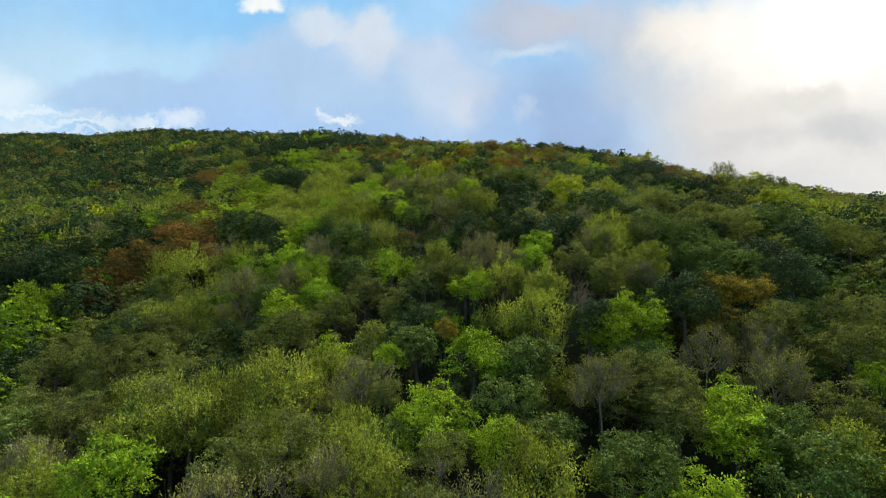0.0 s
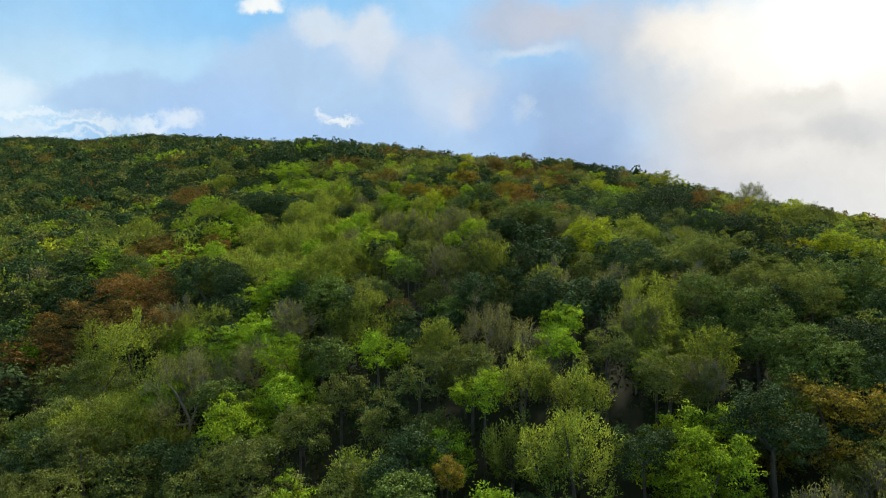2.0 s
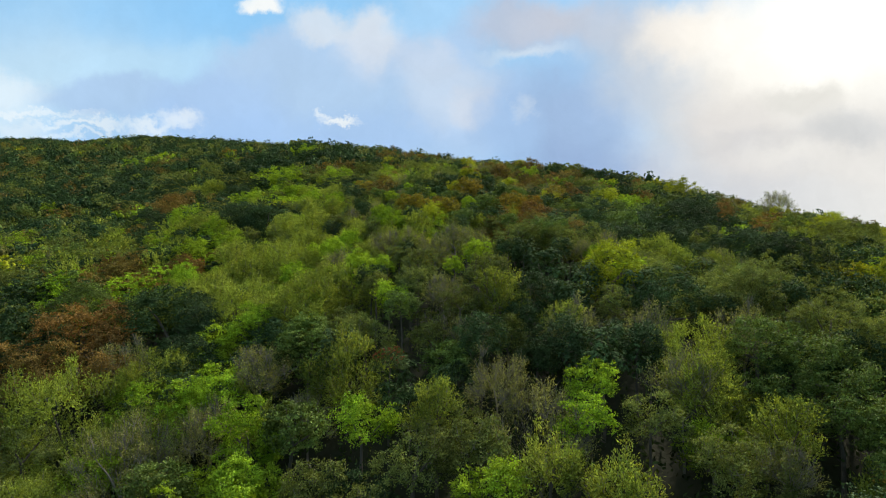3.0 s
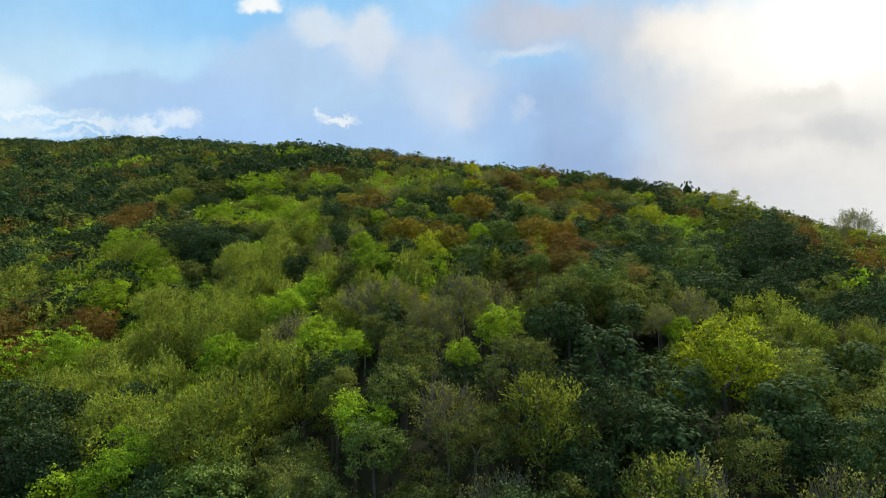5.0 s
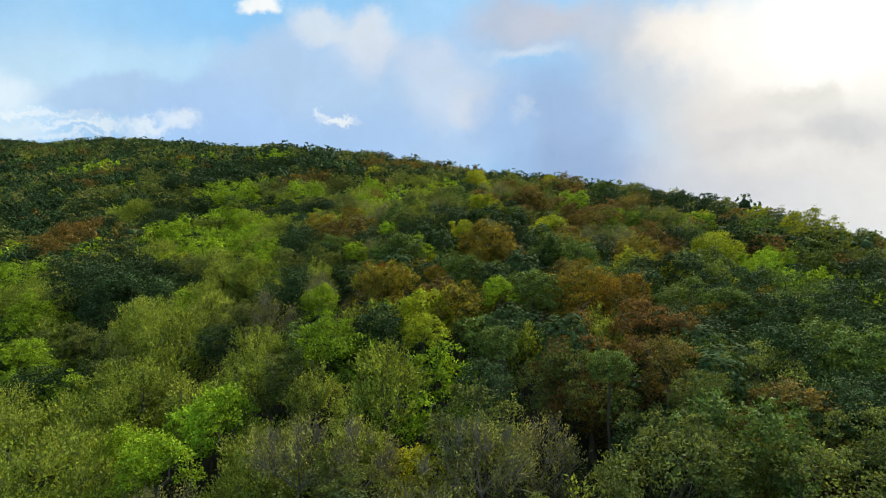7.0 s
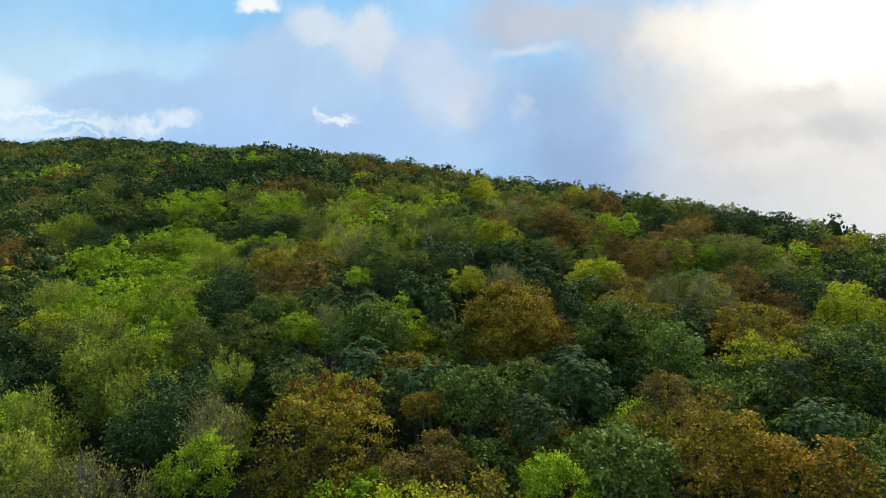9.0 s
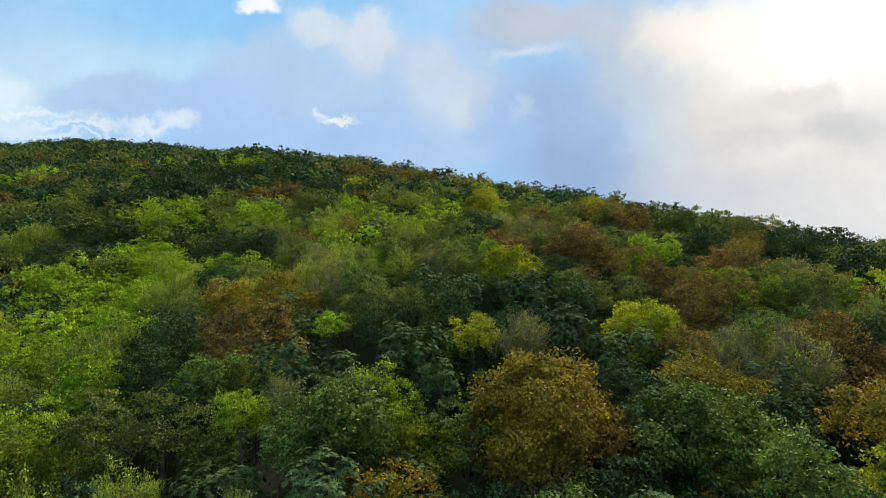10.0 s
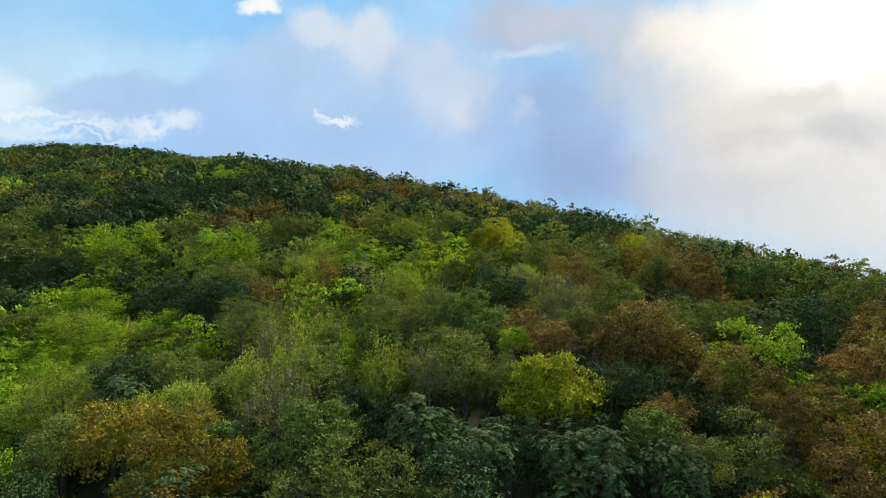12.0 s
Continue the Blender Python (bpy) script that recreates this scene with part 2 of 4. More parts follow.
LEAF = {
    "lime": leaf_material("lime_leaf", (0.208, 0.322, 0.022), (0.256, 0.322, 0.022), (0.145, 0.230, 0.022), through_light=0.37),
    "willow": leaf_material("willow_leaf", (0.195, 0.258, 0.038), (0.280, 0.262, 0.048), (0.140, 0.185, 0.034), through_light=0.36),
    "olive": leaf_material("olive_leaf", (0.135, 0.168, 0.038), (0.180, 0.186, 0.050), (0.094, 0.116, 0.034)),
    "alder": leaf_material("alder_leaf", (0.112, 0.165, 0.034), (0.148, 0.190, 0.038), (0.080, 0.116, 0.030), 0.5, 0.20),
    "rose": leaf_material("rose_leaf", (0.067, 0.092, 0.030), (0.075, 0.097, 0.030), (0.046, 0.063, 0.024)),
    "holm": leaf_material("evergreen_leaf", (0.047, 0.080, 0.028), (0.066, 0.100, 0.028), (0.032, 0.053, 0.022), 0.55, 0.10),
    "whorl": leaf_material("whorled_leaf", (0.066, 0.104, 0.036), (0.082, 0.122, 0.040), (0.048, 0.074, 0.028), 0.65, 0.11),
    "rust": leaf_material("rust_leaf", (0.230, 0.128, 0.030), (0.190, 0.125, 0.032), (0.115, 0.092, 0.030), 0.6, 0.24),
    "amber": leaf_material("amber_leaf", (0.300, 0.185, 0.020), (0.270, 0.195, 0.022), (0.140, 0.120, 0.022), 0.6, 0.27, 0.6),
    "gold": leaf_material("gold_leaf", (0.310, 0.310, 0.016), (0.275, 0.298, 0.018), (0.175, 0.205, 0.020), 0.5, 0.40),
    "bare": leaf_material("sparse_leaf", (0.205, 0.205, 0.066), (0.245, 0.225, 0.066), (0.150, 0.155, 0.054), 0.7, 0.28),
    "sumac": leaf_material("sumac_leaf", (0.250, 0.200, 0.020), (0.230, 0.205, 0.020), (0.150, 0.145, 0.018), 0.6, 0.27),
    "bloom": leaf_material("bloom_leaf", (0.053, 0.083, 0.027), (0.061, 0.092, 0.030), (0.034, 0.054, 0.022), 0.5, 0.17),
}
BARK = rough_material("bark", (0.07, 0.056, 0.04), (0.15, 0.125, 0.09), 3.0)
PALE_BARK = rough_material("pale_bark", (0.16, 0.135, 0.10), (0.28, 0.24, 0.185), 3.0)
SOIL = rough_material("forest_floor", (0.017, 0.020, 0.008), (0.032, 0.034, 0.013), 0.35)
BERRY = rough_material("red_cluster", (0.30, 0.05, 0.018), (0.27, 0.085, 0.02), 6.0, 0.2, 0.6)
YELLOW = rough_material("yellow_bloom", (0.34, 0.30, 0.03), (0.24, 0.24, 0.03), 3.0, 0.2, 0.7)
SHRUB = leaf_material("shrub_leaf", (0.04, 0.065, 0.018), (0.055, 0.07, 0.02), (0.03, 0.045, 0.016))

# ---- the hill ----
# rows of gentle swells on an even slope, from the near foot to the far top
ROWS_Y = (10, 50, 90, 130, 175, 230, 310, 410, 530)
ROWS_X = (-0.75, -0.4, -0.12, 0.15, 0.45)
SWELL = (
    (4.0, 6.2, 5.1, 0.8, -6.2),
    (1.3, -2.7, -2.0, -0.1, 6.8),
    (8.0, 5.1, 0.9, 1.4, 2.3),
    (0.9, -6.6, 3.0, 14.4, -9.4),
    (4.2, -3.5, -6.0, 3.1, -5.2),
    (-4.8, 9.2, 9.1, -5.0, -5.0),
    (3.7, -8.6, -5.7, 3.6, 3.8),
    (-8.3, 12.2, 0.9, 1.6, 2.1),
    (0.5, -3.7, 5.6, 5.8, 1.6),
)
# smaller humps and hollows of the near slope, every 18 m upwards and 20 m across
FINE = (
    (0.0, -1.3, -1.7, -0.4, -0.2),
    (-0.7, -0.5, 1.0, 0.2, 0.3),
    (1.5, 0.6, 0.8, 0.2, -0.6),
    (0.1, -1.9, 1.5, -0.9, -0.9),
    (-0.8, -0.5, 0.3, -0.5, -0.8),
    (0.1, -0.4, -0.0, -1.1, -0.8),
    (-0.8, 0.2, 1.1, 0.5, 1.9),
    (-0.5, -1.0, 0.1, 0.5, 1.2),
    (0.0, -0.3, 0.1, 1.8, -0.1),
)
BASE = (7.49, 30.32, 10.38, 8.84, -10.25)
CROWN_H = 6.2          # how far the leaf roof lies above the ground


HUMPS = [(k * (yy + 25), yy, 26 + 0.22 * yy, h) for row, yy in zip(SWELL, ROWS_Y) for h, k in zip(row, ROWS_X)]
HUMPS += [(20 * (j - 2), 36 + 18 * i, 13.0, h) for i, row in enumerate(FINE) for j, h in enumerate(row)]
HX, HY, HR, HH = np.array(HUMPS).T


def leaf_roof(x, y):
    """Height of the roof of leaves over a place of the plan (numpy arrays)."""
    x, y = np.asarray(x, float), np.asarray(y, float)
    z = BASE[0] + BASE[1] * y / 100 + BASE[2] * np.sqrt((y / 100) ** 2 + 0.25) + BASE[3] * x / 100
    z = z + BASE[4] * np.logaddexp(0, (x + 1.07 * y - 270) / 22)
    return z + (HH * np.exp(-((x[..., None] - HX) ** 2 + (y[..., None] - HY) ** 2) / (2 * HR * HR))).sum(-1)


def ground_z(x, y):
    """The ground: the hill under its wood, easing out into a low plain far away."""
    x, y = np.asarray(x, float), np.asarray(y, float)
    far = np.sqrt(((x + 120) / 560) ** 2 + ((y - 260) / 520) ** 2)
    w = 1 - np.clip((far - 0.75) / 0.75, 0, 1)
    w = w * w * (3 - 2 * w)
    hill = np.maximum(leaf_roof(np.clip(x, -900, 600), np.clip(y, -300, 900)) - CROWN_H, -12)
    return hill * w + (1 - w) * -12.0


def mesh_from(name, verts, faces_per, mat):
    """A mesh out of an array of corners, faces_per of them to each face in order."""
    me = bpy.data.meshes.new(name)
    v = np.asarray(verts, np.float32).reshape(-1, 3)
    n = len(v) // faces_per
    me.vertices.add(len(v))
    me.vertices.foreach_set("co", v.ravel())
    me.loops.add(len(v))
    me.loops.foreach_set("vertex_index", np.arange(len(v), dtype=np.int32))
    me.polygons.add(n)
    me.polygons.foreach_set("loop_start", np.arange(0, len(v), faces_per, dtype=np.int32))
    me.materials.append(mat)
    me.update()
    return me


def build_ground():
    def steps(a, b, fine, lo, hi):
        out, p = [lo], lo
        while p < hi:
            gap = 0 if a <= p <= b else min(abs(p - a), abs(p - b))
            p += fine + gap * 0.09
            out.append(p)
        return np.array(out)
    xs, ys = steps(-260, 120, 5.0, -2600, 2600), steps(0, 480, 5.0, -2200, 3200)
    gx, gy = np.meshgrid(xs, ys)
    gz = ground_z(gx, gy)
    rng = np.random.default_rng(3)
    gz = gz + rng.normal(0, 0.12, gz.shape)
    nx, ny = len(xs), len(ys)
    verts = np.stack([gx, gy, gz], -1).reshape(-1, 3)
    i = (np.arange(ny - 1)[:, None] * nx + np.arange(nx - 1)).ravel()
    faces = np.stack([i, i + 1, i + nx + 1, i + nx], -1)
    me = bpy.data.meshes.new("ground")
    me.from_pydata(verts.tolist(), [], faces.tolist())
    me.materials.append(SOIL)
    for p in me.polygons:
        p.use_smooth = True
    tagged(new("ground", me), "steep hillside floor of dark soil and leaf litter", "ground", kind="structure")


build_ground()


# ---- trees ----
def unit(v):
    return v / np.maximum(np.linalg.norm(v, axis=-1, keepdims=True), 1e-6)


def blades(rng, p, axis, length, width, face=None, loose=0.45):
    """Leaves: one kite-shaped face each, at p along axis, turned at random about it or towards face."""
    n = len(p)
    turn = unit(rng.normal(size=(n, 3)))
    side = unit(np.cross(axis, turn if face is None else unit(face + loose * turn)))
    length = np.broadcast_to(length, (n,))[:, None] * rng.uniform(0.7, 1.3, (n, 1))
    width = np.broadcast_to(width, (n,))[:, None] * rng.uniform(0.7, 1.3, (n, 1))
    root, belly = p - axis * length * 0.5, p - axis * length * 0.08
    return np.stack([root, belly + side * width / 2, p + axis * length * 0.5, belly - side * width / 2], 1)


def tube(path, radii, sides=6):
    """Quads round a bent, tapering stem."""
    path, quads, rings = np.asarray(path, float), [], []
    for i, c in enumerate(path):
        d = unit(path[min(i + 1, len(path) - 1)] - path[max(i - 1, 0)])
        a = unit(np.cross(d, (0.31, 0.9, 0.3)))
        b = np.cross(d, a)
        t = np.arange(sides) * 2 * math.pi / sides
        rings.append(c + radii[i] * (np.cos(t)[:, None] * a + np.sin(t)[:, None] * b))
    for r0, r1 in zip(rings, rings[1:]):
        for k in range(sides):
            j = (k + 1) % sides
            quads.append([r0[k], r0[j], r1[j], r1[k]])
    return np.array(quads)


# for a crown 2.5 m in radius: bough radius, dome height over its radius, leaf length, leaf width, rise (+ up, - drooping), leaves, twigs
KIND = {
    "lime": (0.62, 0.90, 0.142, 0.090, 0.3, 9500, 90),
    "willow": (0.56, 1.00, 0.163, 0.069, 0.9, 11000, 170),
    "olive": (0.62, 0.85, 0.129, 0.076, 0.15, 10500, 110),
    "alder": (0.74, 0.88, 0.155, 0.096, 0.05, 9000, 60),
    "rose": (0.62, 0.70, 0.120, 0.071, 0.15, 7300, 60),
    "holm": (0.74, 0.92, 0.142, 0.086, 0.1, 10000, 30),
    "whorl": (0.66, 0.88, 0.165, 0.058, -0.25, 11000, 30),
    "rust": (0.60, 0.95, 0.146, 0.084, -0.15, 9300, 150),
    "amber": (0.62, 0.95, 0.150, 0.086, -0.1, 9500, 120),
    "gold": (0.60, 0.95, 0.146, 0.086, 0.05, 9500, 100),
    "bare": (0.62, 0.95, 0.120, 0.058, 0.6, 8000, 800),
    "sumac": (0.60, 0.75, 0.172, 0.062, 0.3, 10000, 40),
    "bloom": (0.74, 0.85, 0.146, 0.086, 0.05, 9300, 40),
}
SIZES = (1.75, 2.5, 3.6)          # crown radii that are modelled; trees between take the nearest


def crown_lobes(rng, kind, radius):
    """The boughs of a crown, as centres and radii: a broad, lumpy dome that bends in below."""
    lr, dome = KIND[kind][0] * (radius / 2.5) ** 0.55, KIND[kind][1]
    cs, tries = [], 0
    count = int(2.0 * (radius / lr) ** 2)
    skew = rng.uniform(0.86, 1.12, 3)
    seed = Vector(rng.uniform(-50, 50, 3))
    while len(cs) < count and tries < 6000:
        tries += 1
        d = unit(rng.normal(size=3))
        if d[2] < -0.75:
            continue
        bulge = 1 + 0.5 * noise.noise(Vector(d * 1.7) + seed)
        p = d * (radius - 0.75 * lr) * np.array([1, 1, dome]) * skew * bulge * (rng.uniform(0.84, 1.0) if rng.random() < 0.85 else rng.uniform(0.4, 0.8))
        if all(np.linalg.norm(p - q) > lr * 0.98 for q in cs):
            cs.append(p)
    cs = np.array(cs)
    return cs, lr * rng.uniform(0.62, 1.35, len(cs))


def crown_leaves(rng, kind, lobes, radii, leaves, grow, tuft=13):
    """All leaves of a crown: sprays over the outer skin of every bough."""
    ll, lw, rise = KIND[kind][2:5]
    share = radii ** 2 / (radii ** 2).sum()
    made = []
    for c, r, s in zip(lobes, radii, share):
        n = max(8, int(leaves * s))
        out = unit(c + np.array([0, 0, 0.5]))
        per = 9 if kind == "whorl" and tuft > 9 else tuft
        ns = max(3, n // per)
        d = unit(rng.normal(size=(ns, 3)) + out * 0.75 + np.array([0, 0, 0.3]))
        reach = np.where(rng.random(ns) < 0.15, rng.uniform(1.05, 1.55, ns), rng.uniform(0.72, 1.08, ns))
        if tuft < 9:
            reach = rng.uniform(0.8, 1.06, ns)
        spray = c + d * r * reach[:, None]
        sd = np.repeat(d, per, 0)
        base = np.repeat(spray, per, 0)
        m = len(base)
        if kind == "whorl" and tuft > 9:
            a = np.tile(np.arange(per) * 2 * math.pi / per, ns) + rng.uniform(0, 0.5, m)
            ax = unit(sd + (0, 0, 0.6))
            e1 = unit(np.cross(ax, (0.3, 0.2, 0.93)))
            e2 = np.cross(ax, e1)
            ring = np.cos(a)[:, None] * e1 + np.sin(a)[:, None] * e2
            axis = unit(ring + ax * 0.15 + np.array([0, 0, rise]) + rng.normal(0, 0.095, (m, 3)))
            p = base + axis * ll * 0.5
        elif kind in ("willow", "bare") and tuft > 9:
            shoot = unit(np.repeat(unit(d * 0.9 + rng.normal(0, 0.3, (ns, 3)) + np.array([0, 0, 0.85])), per, 0))
            along = np.tile(np.linspace(-0.3, 0.5, per), ns)[:, None]
            axis = unit(shoot + rng.normal(0, 0.5, (m, 3)))
            p = base + shoot * along + rng.normal(0, 0.06, (m, 3))
        else:
            axis = unit(sd * 0.45 + rng.normal(0, 0.7, (m, 3)) + np.array([0, 0, rise]))
            p = base + rng.normal(0, 0.115, (m, 3)) * np.array([1.15, 1.15, 0.6])
        made.append(blades(rng, p, axis, ll * grow, lw * grow, unit(sd + np.array([0, 0, 0.3])), 0.45 if tuft > 9 else 0.3))
    return np.concatenate(made)


def stems(rng, kind, lobes, radii, detail, radius):
    """A trunk one metre tall that is drawn out to the crown, the limbs to the boughs (one mesh each) and the fine twigs."""
    twigs = int(KIND[kind][6] * (len(lobes) / 33))
    thick = radius / 2.5
    lean = rng.uniform(-0.3, 0.3, 2)
    trunk = tube([(lean[0] * 0.8, lean[1] * 0.8, -0.12), (lean[0] * 0.4, lean[1] * 0.4, 0.2), (lean[0], lean[1] * 0.5, 0.6), (0, 0, 1.0)],
                 np.array([0.21, 0.16, 0.14, 0.10]) * thick * (0.6 if kind == "bare" else 1.0), 7 if detail else 4)
    fork = np.array([0, 0, -0.45 * radius])
    limbs = []
    if detail:
        for k in rng.permutation(len(lobes))[:4 if kind == "bare" else 2]:
            end = lobes[k] + unit(lobes[k] - fork) * radii[k] * 0.4
            mid = fork * 0.45 + end * 0.55 + rng.normal(0, 0.2, 3)
            limbs.append(tube([fork - (0, 0, 0.1), mid, end], np.array([0.095, 0.06, 0.015]) * thick * (0.75 if kind == "bare" else 1.0), 5))
    n = twigs if detail else twigs // 4
    k = rng.integers(0, len(lobes), n)
    start = lobes[k] + rng.normal(0, 0.25, (n, 3)) * radii[k][:, None]
    way = unit(unit(start - fork) * 0.8 + rng.normal(0, 0.45, (n, 3)) + (0, 0, 0.5 if kind != "bare" else 0.75))
    long = rng.uniform(0.6, 1.35, n) * radii[k] * (1.3 if kind == "bare" else 1.0)
    side = unit(np.cross(way, rng.normal(size=(n, 3)))) * (0.016 if detail else 0.03)
    tip = start + way * long[:, None]
    return trunk, limbs, np.stack([start - side, start + side, tip + side * 0.3, tip - side * 0.3], 1)


MESHES, CROWN_TOP, FAR_LEAVES, TOP_NAME = {}, {}, {}, {"sumac": "fruit", "rose": "flowers"}


def make_kind(kind, variants=2):
    for size, v, detail in [(z, v, d) for z in range(3) for v in range(variants) for d in (1, 0)]:
            radius = SIZES[size]
            rng = np.random.default_rng(sorted(KIND).index(kind) * 10 + v + 100 * size + 100)
            lobes, radii = crown_lobes(rng, kind, radius)
            n = int(KIND[kind][5] * (radius / 2.5) ** 1.8)
            crown = crown_leaves(rng, kind, lobes, radii, n if detail else n // 4, 1.0 if detail else 1.65)
            CROWN_TOP[kind, size, v] = float((lobes[:, 2] + radii).max()) + 0.1
            if size == 2 and not detail:
                upper = lobes[:, 2] > -0.25 * radius
                far = crown_leaves(rng, kind, lobes[upper], radii[upper], 1500, 0.36 / KIND[kind][2], 4)
                FAR_LEAVES[kind, v] = (far, lobes[upper], radii[upper])
            trunk, limbs, twigs = stems(rng, kind, lobes, radii, detail, radius)
            bark = PALE_BARK if kind == "bare" else BARK
            extra = None
            if kind in ("sumac", "bloom", "rose"):
                top = []
                pick = [i for i in range(len(lobes)) if lobes[i][2] > (0.15 if kind == "bloom" else -0.3) * radius]
                for i in pick:
                    m = (40 if kind == "bloom" else 4) if detail else (14 if kind == "bloom" else 3)
                    d = unit(rng.normal(size=(m, 3)) * 0.7 + (0, 0, 1.0) + unit(lobes[i]) * 0.5)
                    p = lobes[i] + d * radii[i] * 1.08
                    if kind != "bloom":
                        q = np.repeat(p, 7, 0) + rng.normal(0, 0.05, (m * 7, 3))
                        top.append(blades(rng, q, unit(rng.normal(0, 0.3, (m * 7, 3)) + (0, 0, 1)), 0.20, 0.08))
                    else:
                        top.append(blades(rng, p, unit(rng.normal(0, 0.6, (m, 3)) + d), 0.26 if detail else 0.5, 0.18 if detail else 0.36))
                extra = mesh_from(kind + "_top", np.concatenate(top), 4, YELLOW if kind == "bloom" else BERRY)
            made = [("trunk", mesh_from(kind + "_trunk", trunk, 4, bark)), ("crown", mesh_from(kind + "_crown", crown, 4, LEAF[kind]))]
            made += [("limb", mesh_from(kind + "_limb", q, 4, bark)) for q in limbs]
            if kind in ("bare", "rust", "willow", "amber", "olive"):
                made.append(("twigwork", mesh_from(kind + "_twigwork", twigs, 4, PALE_BARK)))
            if extra is not None:
                made.append((TOP_NAME.get(kind, "blossom"), extra))
            MESHES[kind, size, v, detail] = made


for kind_name in KIND:
    make_kind(kind_name)

WORDS = {
    "lime": ("lime_green_tree", "young tree with fresh lime-green leaves on the slope", "lime-green trees of the slope"),
    "willow": ("willow_tree", "feathery yellow-green willow with upright leafy shoots", "feathery willows of the slope"),
    "olive": ("broadleaf_tree", "broadleaf tree with small olive-green leaves", "olive-green broadleaf trees"),
    "alder": ("alder_tree", "full leafy tree with broad mid-green leaves", "mid-green leafy trees"),
    "rose": ("red_flowering_shrub", "small shrub dotted with bright red flowers", "red-flowering shrubs"),
    "holm": ("evergreen_tree", "dark green dense evergreen tree with glossy leaves", "dark evergreens of the slope"),
    "whorl": ("whorled_leaf_tree", "blue-green tree with long drooping leaves in whorls", "blue-green whorled trees"),
    "rust": ("autumn_tree", "tree with rust-brown and orange autumn leaves", "rust-brown autumn trees"),
    "amber": ("amber_tree", "tree with amber and brown autumn leaves over olive green", "amber autumn trees"),
    "gold": ("golden_tree", "tree with yellow-gold leaves turning in autumn", "golden trees of the slope"),
    "bare": ("bare_tree", "half-bare grey-brown tree with fine upright twigs", "half-bare trees of the slope"),
    "sumac": ("sumac_tree", "spreading yellow-olive tree with upright red fruit clusters", "sumacs of the slope"),
    "bloom": ("blossom_tree", "dark green tree topped with yellow flower clusters", "flowering trees of the slope"),
}
PLANTED = []


def plant(kind, x, y, r, rng, lift=0.0, mark=False):
    """One tree: crown radius r; its top stands lift metres above the roof of leaves."""
    gz = float(ground_z(x, y))
    tall = max(3.2, float(leaf_roof(x, y)) + lift + 0.35 * r - 0.4 - gz)
    size = int(np.argmin([abs(r - z) for z in SIZES]))
    s = r / SIZES[size]
    name, label, group = WORDS[kind]
    near = abs(x) < 30 and y < 155
    detail = 1 if near or (mark and y < 200) else 0
    v = int(rng.integers(0, 2))
    root = new(name)
    root.empty_display_size = 0.2
    root.matrix_basis = Matrix.LocRotScale((x, y, gz), Euler((0, 0, rng.uniform(0, 6.28))), (s, s, s))
    if r > 2.9 or r < 1.55:
        label = ("large " if r > 2.9 else "small ") + label.replace("small shrub", "shrub")
    tagged(root, label, "shrub" if kind == "rose" else "tree", group)
    mid = tall / s - CROWN_TOP[kind, size, v]
    for part_name, me in MESHES[kind, size, v, detail]:
        if not near and (part_name == "limb" or part_name == "twigwork" and kind != "bare"):
            continue
        ob = new(part_name, me)
        ob.parent = root
        if part_name == "trunk":
            ob.scale = (1, 1, max(0.5, mid - 0.4 * SIZES[size]))
        else:
            ob.location = (0, 0, mid)
        if part_name in ("twigwork", "fruit", "flowers", "blossom"):
            ob["kind"] = "stuff"
    PLANTED.append((x, y, r, kind))


# trees that stand out, kind by kind, from the foot of the slope upwards: place and crown radius
rng_mark = np.random.default_rng(21)
for x, y, r, up in (
    (-15.8, 28.4, 2.0, 1.0), (3.1, 31.0, 1.6, 0.8), (15.9, 32.4, 2.1, 0.9), (-0.4, 33.9, 2.2, 1.1), (17.2, 34.8, 2.4, 0.5), (26.5, 36.3, 1.1, 0.7),
    (2.1, 39.6, 2.1, 1.3), (-3.6, 40.3, 1.2, 0.7), (13.8, 43.0, 2.4, 1.1), (2.6, 49.6, 1.6, 0.8), (-13.3, 49.9, 2.5, 1.1), (-11.1, 52.0, 1.6, 0.9),
    (8.0, 53.4, 1.5, 0.8), (-4.8, 55.2, 1.8, 0.9), (9.0, 56.3, 1.6, 0.8), (-11.8, 56.6, 2.2, 1.1), (-41.0, 59.2, 2.9, 1.2), (-15.9, 61.5, 2.0, 1.0),
    (-4.6, 70.4, 1.5, 0.8), (-16.2, 70.8, 2.3, 0.9), (1.1, 74.8, 1.0, 0.6), (14.7, 76.7, 0.9, 0.6), (3.3, 77.7, 1.4, 0.9), (-6.0, 77.8, 1.2, 0.8),
):
    plant("lime", x, y, r, rng_mark, up, True)
